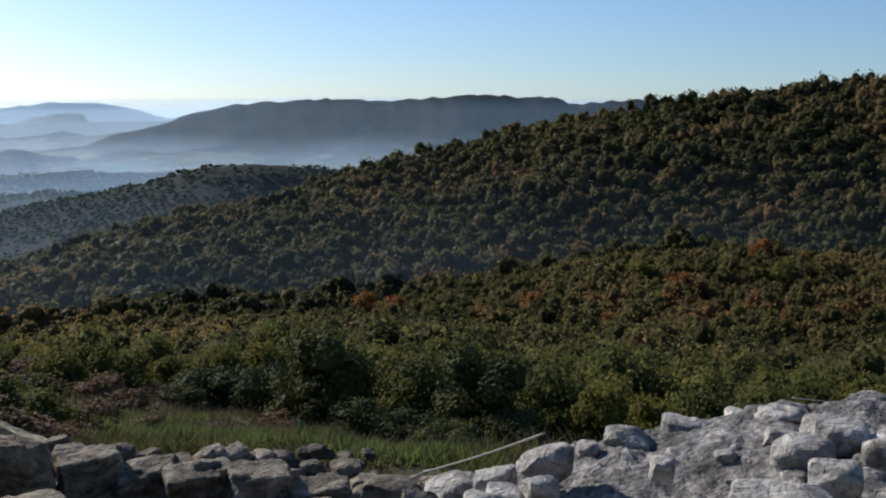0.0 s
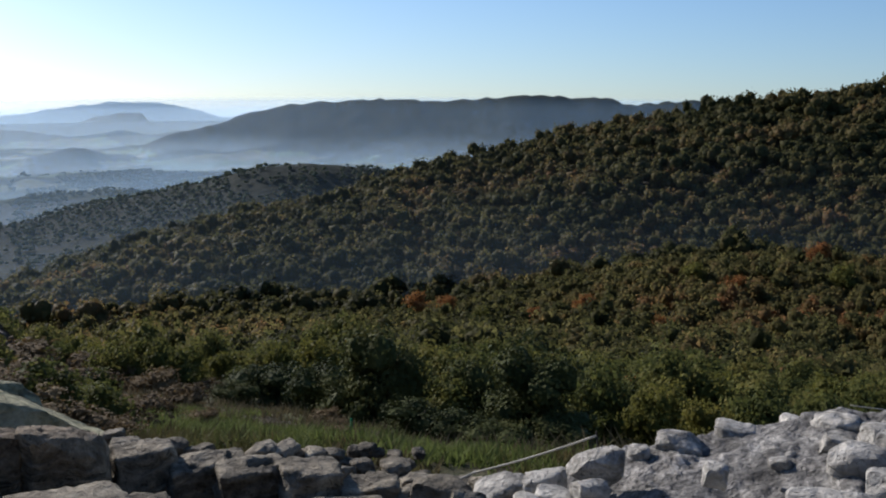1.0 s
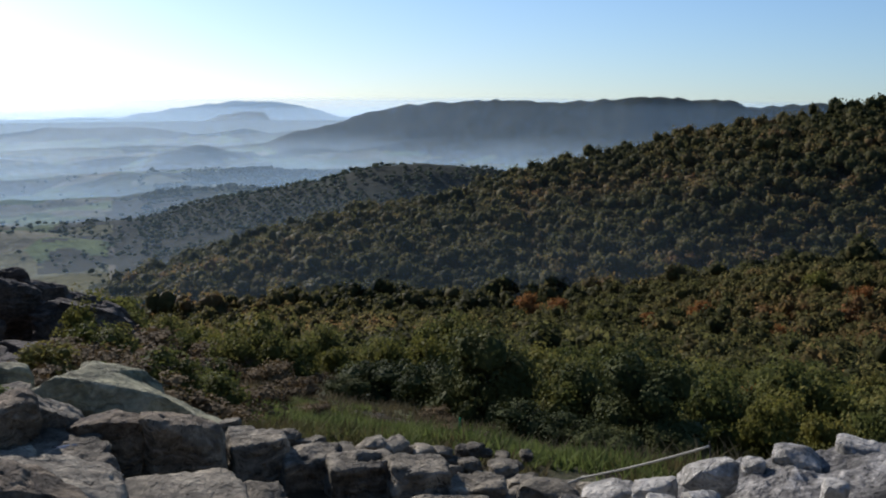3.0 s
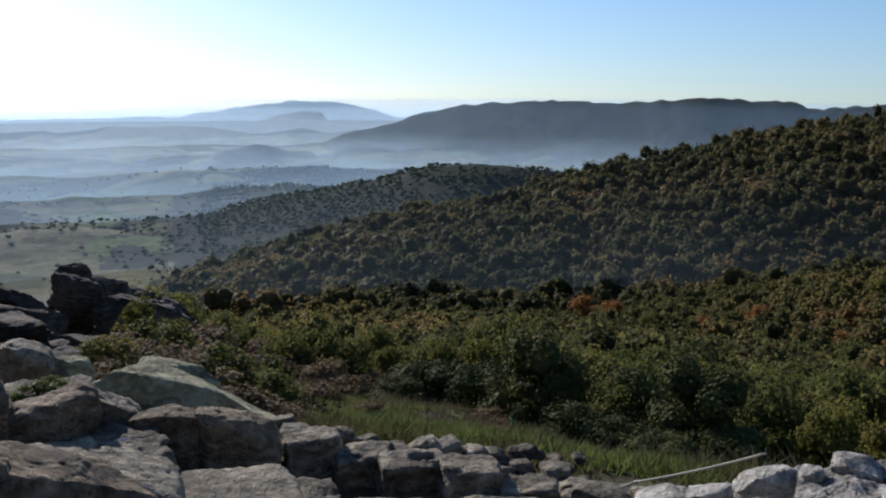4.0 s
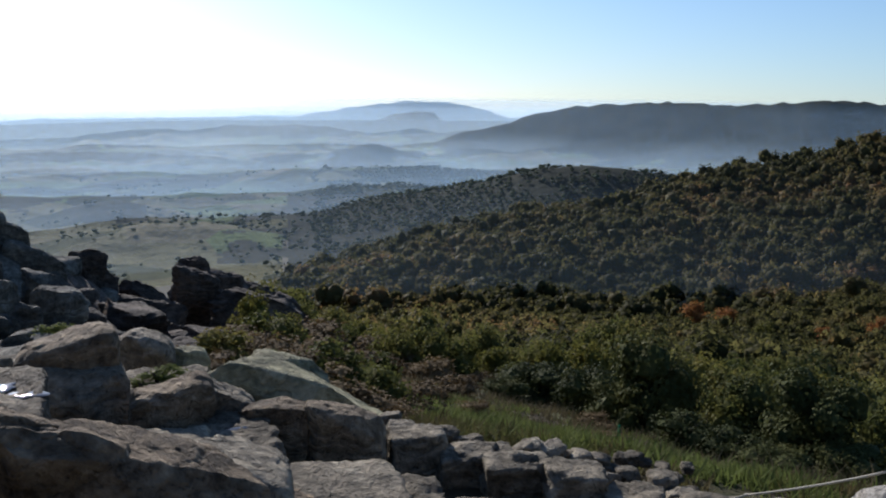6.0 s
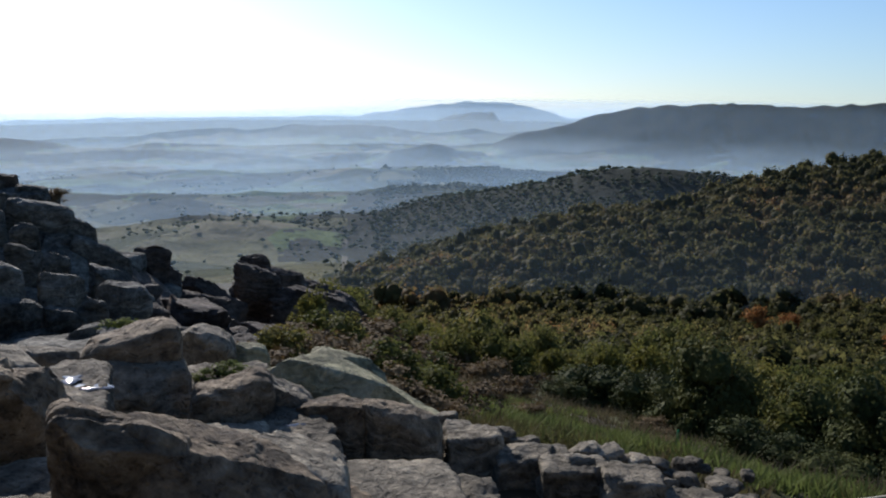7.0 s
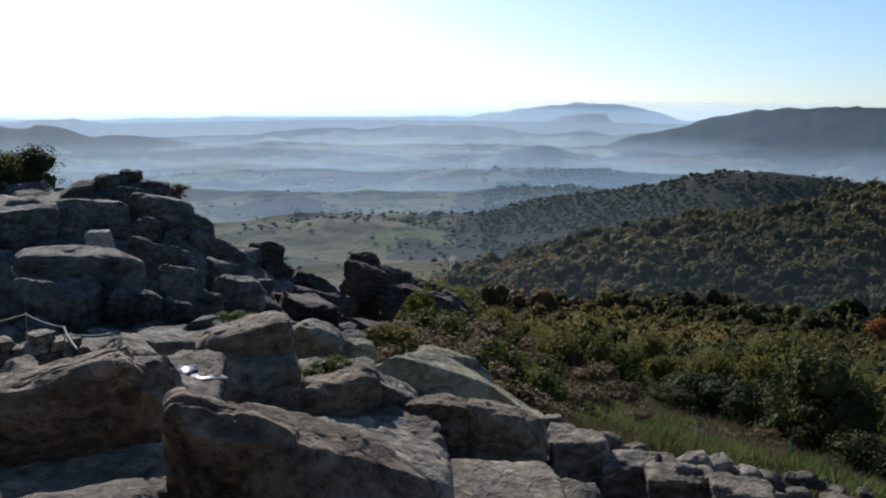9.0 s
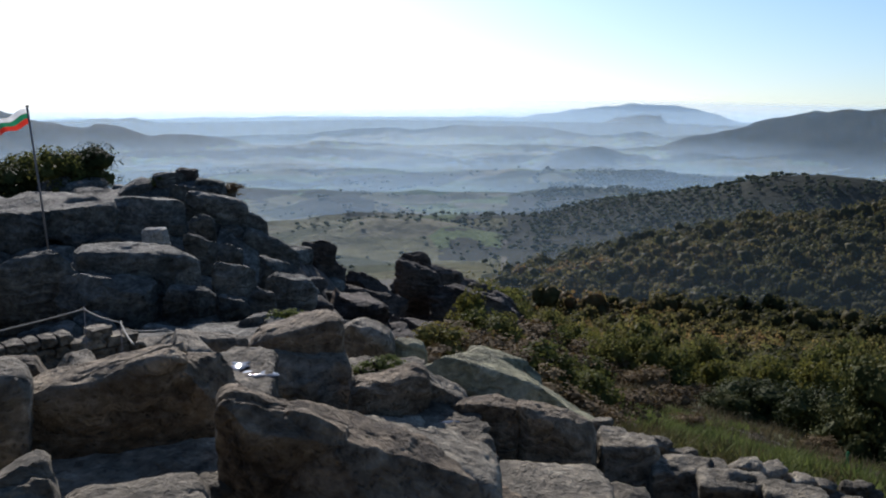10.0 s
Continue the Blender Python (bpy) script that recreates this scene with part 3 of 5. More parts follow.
def wood_spots(rng, x, y, w0, w1, autumn):
    z = height(x, y)
    w = w0 + (w1 - w0) * rng.beta(1.6, 2.2, len(x))
    big = fbm(x / 45, y / 45, 3, 31) * 0.55 + 0.36
    hue = np.clip(big + rng.normal(0, 0.13, len(x)) + autumn(x, y), 0, 1)
    h = w * rng.uniform(0.8, 1.3, len(x))
    return np.stack([x, y, z + h * 0.42, w, h, rng.uniform(0, 6.3, len(x)), hue], -1)


def near_autumn(x, y):
    r, az = np.hypot(x, y), np.degrees(np.arctan2(-x, y))
    return np.where((az < 8) & (r > 75) & (r < 240), -0.02 + 0.85 * np.clip(fbm(x / 22, y / 22, 2, 77) - 0.05, -0.1, 1), np.where((r > 170) & (r < 345), -0.02, -0.06))


def edge_of_wood(az):
    return np.interp(az, (-32, -14, -4, 3, 9, 16, 21, 25, 29, 33, 36), (34, 34, 35, 38, 42, 48, 42, 38, 40, 70, 130))


# the hill across the gully
x, y = scatter(rng, 335, 700, -32, 31, 6.3, lambda x, y, r, az: r < hill_crest(az) + 14)
spots = wood_spots(rng, x, y, 5.6, 13.5, lambda x, y: -0.06 + 0.10 * (fbm(x / 30, y / 30, 2, 5) > 0.22))
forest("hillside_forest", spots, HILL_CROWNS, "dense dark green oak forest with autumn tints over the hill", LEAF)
# the wood on the near slope
x, y = scatter(rng, 86, 190, -32, 38, 3.6, lambda x, y, r, az: r > edge_of_wood(az))
spots = wood_spots(rng, x, y, 3.4, 7.4, near_autumn)
x, y = scatter(rng, 188, 342, -32, 38, 4.9, lambda x, y, r, az: r > edge_of_wood(az))
spots = np.concatenate([spots, wood_spots(rng, x, y, 3.8, 8.4, near_autumn)])
forest("slope_woodland", spots, MID_CROWNS, "green, yellow and rust woodland, brightened in its colour, on the slope below the rocks", LEAF_SLOPE)
# trees, scrub and hedges of the valley
def hedge_lines(x, y, size, seed):
    """Distance to the nearest border of the field pattern, in cells."""
    x, y = x / size, y / size
    xi, yi = np.floor(x), np.floor(y)
    d1, d2 = np.full(x.shape, 9.0), np.full(x.shape, 9.0)
    for dx in (-1, 0, 1):
        for dy in (-1, 0, 1):
            i, j = xi + dx, yi + dy
            d = np.hypot(x - i - hash01(i, j, seed), y - j - hash01(i, j, seed + 1))
            d2 = np.where(d < d1, d1, np.minimum(d2, d))
            d1 = np.minimum(d1, d)
    return d2 - d1


def valley_growth(x, y, r, az):
    wood = fbm(x / 150, y / 150, 4, 61) > 0.26
    hedge = (hedge_lines(x + 30 * fbm(x / 60, y / 60, 2, 8), y, 165, 3) < 0.05) & (fbm(x / 40, y / 40, 2, 71) > -0.12)
    thin = np.interp(az, (20, 30, 36), (-0.06, 0.20, 0.40)) + 0.10 * vnoise(x / 9, y / 9, 4)
    scrub = (r < 1120) & (fbm(x / 60, y / 60, 4, 51) > thin)
    return (wood | hedge | scrub) & (r > hill_crest(az) + 40)


x, y = scatter(rng, 640, 2000, 2, 60, 7.0, valley_growth)
keep = rng.random(len(x)) < np.where(np.degrees(np.arctan2(-x, y)) < 27, 0.9, 0.22)
x, y = x[keep], y[keep]
spots = wood_spots(rng, x, y, 2.6, 7.0, lambda x, y: -0.15)
spots[:, 4] *= 0.7
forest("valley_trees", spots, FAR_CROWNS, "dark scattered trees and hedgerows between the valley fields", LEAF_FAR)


# ---------- single trees at the edge of the wood ----------
def trunk_mesh(rng, height_m, radius):
    """A leaning tapered trunk with limbs, as rings of eight."""
    vs, fs = [], []

    def limb(p, q, r0, r1, rings=4):
        p, q = np.array(p, float), np.array(q, float)
        axis = (q - p) / np.linalg.norm(q - p)
        side = np.cross(axis, (0.3, 0.9, 0.2))
        side /= np.linalg.norm(side)
        fore = np.cross(axis, side)
        base = len(vs)
        for k in range(rings + 1):
            t = k / rings
            c = p + (q - p) * t + side * math.sin(t * 3.0) * r0 * 0.8
            for s in range(7):
                a = 2 * math.pi * s / 7
                vs.append(c + (side * math.cos(a) + fore * math.sin(a)) * (r0 + (r1 - r0) * t))
        for k in range(rings):
            for s in range(7):
                a, b = base + k * 7 + s, base + k * 7 + (s + 1) % 7
                fs.append((a, b, b + 7, a + 7))

    top = (rng.uniform(-0.3, 0.3), rng.uniform(-0.3, 0.3), height_m * 0.62)
    limb((0, 0, -0.5), top, radius, radius * 0.5, 5)
    for k in range(6):
        a = k * 1.05 + rng.uniform(-0.3, 0.3)
        t = rng.uniform(0.4, 0.95)
        p = np.array(top) * t
        limb(p, p + np.array([math.cos(a) * height_m * 0.26, math.sin(a) * height_m * 0.26, height_m * rng.uniform(0.15, 0.3)]), radius * 0.4, radius * 0.1, 3)
    return mesh_of("trunk", vs, fs, [BARK], True)


def tree_kind(seed, leaf_material, label, category="tree", name="oak_tree", h=6.0, w=5.5, lobes=14, sprays=135, leaf=0.05, low=False, core=0.6):
    """A tree at the origin, to be copied: an empty with trunk and crown."""
    rng = np.random.default_rng(seed)
    low = True if name == "oak_tree" else low
    tree = tagged(new(name), label=label, category=category, group="trees at the wood's edge")
    v, f = crown(rng, lobes, 1, sprays, leaf, core, 0.9, True)
    extra, g = crown(rng, lobes, 1, sprays // 2, leaf, core - 0.1, 0.8, True)
    v, f = np.concatenate([v, extra * 0.8 + (0, 0, -0.22)]), np.concatenate([f, g + len(v)])
    v = v * (w, w, h * (1.05 if low else 0.82)) + (0, 0, h * (0.42 if low else 0.56))
    me = mesh_of("crown", v, f, [leaf_material])
    part("trunk", trunk_mesh(rng, h, 0.16 if not low else 0.06), tree, "dark grey-brown trunk and limbs")
    part("crown", me, tree)
    return tree


def plant(kind, az, d, scale=1.0, turn=0.0, stretch=1.0, sink=0.1, z=None):
    z = ground_at(az, d) - sink if z is None else z
    t = copy_thing(kind, pose(*polar(az, d, z), 0, 0, turn))
    t.scale = (scale * stretch, scale * stretch, scale)
    return t


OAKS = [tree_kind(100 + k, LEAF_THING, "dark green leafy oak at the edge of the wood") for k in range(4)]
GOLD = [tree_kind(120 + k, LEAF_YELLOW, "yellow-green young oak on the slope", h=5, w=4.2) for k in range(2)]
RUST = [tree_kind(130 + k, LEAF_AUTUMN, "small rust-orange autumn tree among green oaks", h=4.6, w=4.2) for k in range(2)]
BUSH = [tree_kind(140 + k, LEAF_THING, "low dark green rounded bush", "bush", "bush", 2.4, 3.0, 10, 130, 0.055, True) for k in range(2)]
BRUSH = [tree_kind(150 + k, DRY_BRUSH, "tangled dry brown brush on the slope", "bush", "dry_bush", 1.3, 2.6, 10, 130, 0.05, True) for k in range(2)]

DARK = [tree_kind(160 + k, LEAF_DARK, "dark evergreen oak beside the grass clearing, backlit gloom in its colour", sprays=260, leaf=0.036, core=0.72) for k in range(2)]
DARK_BUSH = tree_kind(165, LEAF_DARK, "low evergreen bush beside the clearing, backlit near-black in its colour", "bush", "bush", 2.4, 3.0, 14, 220, 0.04, True, 0.72)

# the dark trees beside the grass clearing
plant(DARK[0], 6.6, 33, 0.76, 20, 0.95)
plant(OAKS[1], 3.4, 35, 0.54, 80)
plant(DARK[1], -2.2, 30, 0.72, 140, 1.1)
plant(OAKS[3], -5.8, 32, 0.60, 200)
plant(DARK[0], 0.8, 36, 0.64, 10)
plant(GOLD[0], -9.5, 30, 0.52, 50)
plant(GOLD[1], -12.6, 31, 0.52, 150)
plant(OAKS[0], -15.6, 32, 0.50, 150)
plant(OAKS[2], -19.0, 33, 0.55, 90)
plant(DARK_BUSH, 13.5, 41, 0.95, 40, 1.35)
plant(DARK_BUSH, 10.8, 37, 0.98, 90, 1.1)
plant(DARK_BUSH, 15.6, 39, 0.5, 190, 1.6)
plant(DARK_BUSH, 8.8, 34, 0.95, 250)
plant(DARK_BUSH, 4.6, 29, 0.62, 300, 1.4)
plant(DARK_BUSH, 1.8, 28, 0.6, 200, 1.4)
plant(DARK_BUSH, -0.6, 27, 0.52, 30, 1.6)
plant(DARK_BUSH, -4.4, 28, 0.6, 130, 1.4)
plant(BUSH[0], 18.9, 50, 0.9, 10)
plant(BUSH[1], 23.6, 52, 0.9, 70)
plant(GOLD[0], 30.7, 27, 0.34, 120)
plant(BUSH[1], 28.6, 37, 0.5, 60, 1.3)
for k, (a, d, s) in enumerate([(22.5, 44, 1.0), (20.2, 41, 0.9), (24.6, 46, 1.1), (18.4, 34, 0.7), (19.8, 27, 0.5), (16.8, 45, 0.7),
                               (-7.4, 40, 0.8), (-10.6, 38, 0.7), (-13.6, 37, 0.7), (-16.2, 38, 0.8), (-18.8, 40, 0.9), (2.2, 36, 0.4), (-1.2, 38, 0.45), (17.5, 22, 0.35)]):
    plant(BRUSH[k % 2], a, d, s * 1.25, k * 57)
for k, (a, d, q) in enumerate(((27.2, 15.0, 0.45), (25.8, 16.5, 0.55), (28.6, 16.0, 0.5), (24.6, 14.6, 0.45), (23.4, 18.0, 0.6), (30.2, 19.0, 0.6), (31.4, 22.0, 0.6), (29.2, 23.0, 0.7),
                               (26.6, 20.0, 0.7), (22.2, 15.0, 0.4), (24.0, 23.0, 0.7), (27.6, 26.0, 0.8), (21.6, 20.0, 0.6), (32.6, 17.5, 0.45), (33.6, 16.0, 0.4), (35.2, 17.0, 0.4), (30.4, 15.6, 0.45))):
    plant((BRUSH, BUSH, BRUSH)[k % 3][k % 2], a, d, q * (0.8 if k % 3 == 1 else 1.1), k * 71, 1.2)
x, y = scatter(rng, 33, 88, -31, 37, 3.7, lambda x, y, r, az: (r > edge_of_wood(az)))
for k, (a, d, q) in enumerate(((4.5, 311, 2.08), (2.8, 297, 1.98), (0.8, 230, 1.53), (-2.6, 229, 1.53), (-5.3, 238, 1.59), (-11.6, 270, 1.80), (-14.0, 250, 1.67), (-18.2, 320, 2.13), (-19.5, 273, 1.83), (-17.2, 194, 1.29), (-9.9, 200, 1.34), (-8.7, 156, 1.04))):          # lone trees already turned
    plant((RUST, RUST, GOLD)[k % 3][k % 2], a, d, q, k * 50, 1.15, -0.6 * q)
for k in range(60):          # scrub scattered over the clearing
    a, d = rng.uniform(8, 29), rng.uniform(17, 50)
    if fbm(np.array(a / 3.0), np.array(d / 5.0), 2, 88) < -0.05 or d > edge_of_wood(a) or (10 < a < 18.5 and 17 < d < 36):
        continue
    kinds = (BRUSH, BRUSH, BUSH, BRUSH)[k % 4]
    plant(kinds[k % 2], a, d, rng.uniform(0.22, 0.5) * (0.6 + d / 60) * (0.7 if d < 26 else 1.0), rng.uniform(0, 360), rng.uniform(0.9, 1.5))
near_auto = near_autumn(x, y)
for k in range(len(x)):
    u = rng.random() - 0.35 * near_auto[k]
    d, a = math.hypot(x[k], y[k]), math.degrees(math.atan2(-x[k], y[k]))
    kinds = RUST if u < 0.03 and near_auto[k] > 0.0 else GOLD if u < 0.24 else OAKS if u < 0.86 else BUSH
    plant(kinds[k % len(kinds)], a, d, 0.36 + 0.55 * rng.beta(1.4, 2.0) + 0.14 * (d - 44) / 44 + (0.3 if kinds is BUSH else 0.0), rng.uniform(0, 360), rng.uniform(0.9, 1.15))
for k, t in enumerate(OAKS + GOLD + RUST + BUSH + BRUSH + DARK + [DARK_BUSH]):          # the first of each kind stands in the wood too
    a = -30 + 3.6 * k
    d = 62.0 + 6 * (k % 3)
    t.matrix_basis = pose(*polar(a, d, ground_at(a, d) - 0.3), 0, 0, k * 40) @ Matrix.Diagonal((0.55, 0.55, 0.5, 1))


# ---------- rocks ----------
def rock_mesh(name, size, seed, block, material_used, level=4, rough=0.10, lean=0.0, over=0.0):
    """A broken rock: a blunt block split along flat breaks, its top sloping by lean degrees, with joints, beds and fine pitting."""
    rng = np.random.default_rng(seed)
    v, f = ICO[level]
    p = 2 / (1 - 0.80 * block)
    q = v / (np.abs(v) ** p).sum(1, keepdims=True) ** (1 / p)
    for k in range(9):           # flat breaks
        n = rng.normal(size=3) * (1, 1, 0.75)
        n /= np.linalg.norm(n)
        reach = (q @ n).max()
        q = q - np.clip(q @ n - reach * rng.uniform(0.66, 0.92), 0, None)[:, None] * n
    q = q / np.abs(q).max(0)
    half = np.array(size) / 2
    q = q * half
    q[:, 2] -= math.tan(radians(lean)) * q[:, 0] * smooth01(q[:, 2] / half[2] * 0.5 + 0.55)
    q[:, 1] -= over * q[:, 2]
    mean = float(half.mean())
    off = rng.uniform(0, 50, 3)
    bed = rng.normal(size=3) * 0.18 + (0, 0, 1)
    out = np.empty_like(q)
    for k in range(len(q)):
        s = q[k] / mean
        w = Vector((s + off).tolist())
        jog = w + Vector((noise.noise(w * 1.7), noise.noise(w * 1.7 + Vector((7, 1, 3))), 0)) * 0.25
        near, cell = noise.voronoi(jog * 0.85)
        facet = (cell[0].x * 13.7 + cell[0].y * 7.3 + cell[0].z * 9.1) % 1.0 - 0.5
        joint = max(0.0, 1 - (near[1] - near[0]) * 14)
        lump = noise.fractal(w * 1.3, 1.0, 2.0, 2) * rough * 0.55 + noise.fractal(w * 5.0, 0.9, 2.1, 4) * rough * 0.20
        layer = abs(noise.noise(Vector((w.x * 0.6, w.y * 0.6, float(s @ bed) * 4.2 + off[0])))) * 2 - 0.5
        out[k] = q[k] * (1 + lump + rough * (0.40 * facet - 0.22 * joint + 0.34 * layer))
    low, high = out.min(0), out.max(0)
    out = (out - (low + high) / 2) / (high - low) * np.array(size)
    me = mesh_of(name, out, f, [material_used], True)
    me.set_sharp_from_angle(angle=radians(34))
    return me


def boulder(az, d, top, bottom, width, depth, lean, seed, block, material_used, label, over=0.1):
    z0 = bottom - 0.15 if material_used is ROCK_PALE else max(min(bottom, ground_at(az, d)) - 0.12, bottom - 0.6)
    tall = top - z0
    level = 6 if width > 0.8 and d < 9 else 5 if width > 0.55 and d < 36 else 4 if width > 0.3 else 3
    me = rock_mesh("boulder", (width * 1.04, depth, tall), seed, block, material_used, level, 0.2 if material_used is ROCK_DARK else 0.13 if d > 16 else 0.09, max(-32, min(32, lean)), over)
    ob = new("boulder", me)
    ob.matrix_world = pose(*polar(az, d, (top + z0) / 2), 0, 0, az)
    return tagged(ob, label=label, category="rock")


def hewn_mesh(name, size, seed, material_used, cuts=9, rough=0.018):
    """A stone cut square and worn: flat faces, chipped edges, knocked corners."""
    rng = np.random.default_rng(seed)
    bm = bmesh.new()
    bmesh.ops.create_cube(bm, size=1.0)
    bmesh.ops.subdivide_edges(bm, edges=bm.edges, cuts=cuts, use_grid_fill=True)
    off = Vector(rng.uniform(0, 60, 3).tolist())
    chips = [(Vector([rng.choice((-0.5, 0.5)) * a for a in size]), rng.uniform(0.08, 0.26) * min(size)) for k in range(4)]
    for v in bm.verts:
        c = v.co * 2
        p = 14.0
        c = c / max((abs(c.x) ** p + abs(c.y) ** p + abs(c.z) ** p) ** (1 / p), 1e-6) * max(abs(c.x), abs(c.y), abs(c.z))
        q = Vector((c.x * size[0], c.y * size[1], c.z * size[2])) / 2
        n = noise.fractal(q * 3.2 + off, 1.0, 2.0, 3) * rough * 2.2 + noise.fractal(q * 13 + off, 0.8, 2.0, 3) * rough + (abs(noise.noise(Vector((q.x * 1.2, q.y * 1.2, q.z * 9)) + off)) - 0.2) * rough * 1.6
        q = q + q.normalized() * n
        for corner, r in chips:
            d = (q - corner).length
            if d < r * 1.6:
                q = q - corner.normalized() * (r * 1.6 - d) * 0.55
        v.co = q
    me = bpy.data.meshes.new(name)
    bm.to_mesh(me)
    bm.free()
    me.materials.append(material_used)
    me.polygons.foreach_set("use_smooth", [True] * len(me.polygons))
    me.set_sharp_from_angle(angle=radians(40))
    return me


def slab(az, d, top, width, depth, tall, lean, turn, seed, material_used=None, label="flat weathered grey rock slab underfoot"):
    """Flat-lying bedrock: broad top, broken rim."""
    ob = new("rock_slab", hewn_mesh("rock_slab", (width, depth, tall), seed, material_used or ROCK, 22, 0.024))
    ob.matrix_world = pose(*polar(az, d, top - tall / 2), 0, 0, az + turn) @ Matrix(((1, 0, 0, 0), (0, 1, 0, 0), (-math.tan(radians(lean)), 0, 1, 0), (0, 0, 0, 1)))
    return tagged(ob, label, "rock")


slab(36.6, 11.2, -3.74, 1.3, 0.9, 0.9, 2, 0, 713)
slab(26.3, 7.8, -3.86, 1.5, 2.1, 0.7, 5, 8, 701)
slab(31.8, 8.3, -3.80, 0.8, 1.4, 0.6, 4, -6, 702)
slab(32.0, 9.4, -3.74, 0.8, 1.2, 0.6, 0, 10, 703)
slab(37.2, 8.7, -3.62, 1.3, 1.4, 0.7, 6, 4, 704)
slab(44.2, 9.3, -3.08, 0.6, 1.5, 0.9, 0, -4, 705, None, "flat damp grey rock slab holding rain water")
slab(29.6, 7.0, -3.55, 0.9, 1.2, 0.8, 8, 14, 706, ROCK_BROWN)
slab(22.2, 8.6, -4.15, 0.9, 1.1, 0.6, 4, 5, 707)
slab(12.5, 8.5, -4.28, 1.9, 0.9, 0.5, 1, 4, 708)
slab(50.2, 6.6, -2.86, 1.9, 1.0, 0.8, -2, 4, 709, None, "shaded flat grey rock ledge")
slab(45.6, 6.6, -2.95, 0.55, 0.9, 0.8, 3, -8, 710, None, "shaded flat grey rock ledge")


boulder(41.91, 6.4, -2.18, -3.13, 0.89, 1.00, 16, 1, 0.90, ROCK_BROWN, 'large grey-brown rock parted by a deep crack', 0.3)
boulder(35.63, 6.2, -2.34, -3.22, 1.49, 1.10, 27, 2, 0.88, ROCK_BROWN, 'large grey-brown rock with a sloping pitted top', -0.15)
boulder(47.75, 7.8, -2.29, -3.07, 0.92, 1.10, 12, 3, 0.86, ROCK_BROWN, 'broad undercut brown-grey rock over a shaded ledge', 0.55)
boulder(52.33, 7.7, -2.23, -3.00, 1.29, 1.00, -15, 5, 0.86, ROCK_BROWN, 'broad undercut brown-grey rock over a shaded ledge', 0.55)
boulder(47.1, 9.0, -2.65, -3.15, 0.55, 1.20, 18, 6, 0.85, ROCK, 'flat pitted rock slab with a lit top', -0.5)
boulder(53.65, 8.4, -2.52, -2.88, 0.38, 0.60, -8, 4, 0.80, ROCK, 'grey weathered boulder on the rocky summit')
boulder(57.49, 7.4, -2.20, -2.55, 0.44, 0.80, 6, 27, 0.75, ROCK, 'grey weathered boulder on the rocky summit')
boulder(50.88, 5.6, -2.51, -2.74, 0.88, 0.70, -2, 7, 0.90, ROCK, 'low pitted rock ledge')
boulder(57.31, 5.5, -2.20, -2.30, 0.43, 0.50, 0, 28, 0.90, ROCK, 'thin bedded rock layer')
boulder(57.45, 5.4, -2.24, -2.33, 0.41, 0.60, 0, 29, 0.90, ROCK, 'thin bedded rock layer')
boulder(57.29, 5.3, -2.27, -2.49, 0.46, 0.70, 0, 19, 0.90, ROCK, 'thin bedded rock layer')
boulder(41.06, 11.0, -2.98, -3.47, 1.05, 0.75, -14, 8, 0.80, ROCK_BROWN, 'brown-grey boulder balanced on a larger stone')
boulder(40.67, 10.7, -3.29, -3.95, 1.07, 0.90, 3, 9, 0.82, ROCK, 'grey weathered boulder on the rocky summit')
boulder(36.78, 13.0, -3.62, -4.33, 0.75, 0.90, 14, 10, 0.60, ROCK, 'grey weathered boulder on the rocky summit')
boulder(34.78, 13.3, -3.98, -4.47, 0.74, 0.70, 6, 11, 0.50, ROCK_GREEN, 'grey weathered boulder on the rocky summit')
boulder(35.48, 10.0, -3.30, -4.03, 0.87, 0.70, -8, 12, 0.85, ROCK_BROWN, 'squared brown-grey stone block leaning with others')
boulder(32.47, 10.3, -3.42, -4.15, 0.71, 0.70, 30, 20, 0.85, ROCK, 'squared brown-grey stone block leaning with others')
boulder(28.13, 11.6, -3.63, -4.88, 2.22, 1.15, 21, 13, 0.60, ROCK_GREEN, 'large smooth grey-green lichened boulder')
boulder(28.54, 12.6, -3.92, -4.58, 1.02, 0.80, 20, 14, 0.70, ROCK_GREEN, 'large smooth grey-green lichened boulder')
boulder(29.55, 10.0, -3.63, -4.31, 0.89, 0.70, -3, 15, 0.85, ROCK_BROWN, 'squared brown-grey stone block leaning with others')
boulder(25.23, 9.9, -3.62, -4.35, 0.85, 0.65, 20, 16, 0.92, ROCK_BROWN, 'squared brown-grey stone block leaning with others')
boulder(21.86, 10.8, -4.23, -4.47, 0.44, 0.40, 9, 23, 0.60, ROCK, 'grey weathered boulder on the rocky summit')
boulder(46.26, 12.2, -3.49, -3.78, 1.16, 0.60, 3, 25, 0.75, ROCK, 'grey weathered boulder on the rocky summit')
boulder(31.82, 6.7, -2.83, -3.45, 0.78, 1.20, 16, 21, 0.88, ROCK, 'flat pitted rock slab with a lit top', -0.5)
boulder(49.19, 9.5, -3.12, -3.40, 1.52, 0.53, -3, 24, 0.8, ROCK_BROWN, 'flat grey rock slab')
boulder(56.59, 9, -2.66, -2.97, 0.63, 0.50, 6, 26, 0.7, ROCK_BROWN, 'grey weathered boulder on the rocky summit')
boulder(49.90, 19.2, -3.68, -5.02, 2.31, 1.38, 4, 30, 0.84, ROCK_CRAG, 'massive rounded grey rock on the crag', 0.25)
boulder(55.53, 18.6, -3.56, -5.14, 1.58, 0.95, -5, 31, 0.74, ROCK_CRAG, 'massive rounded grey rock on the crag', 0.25)
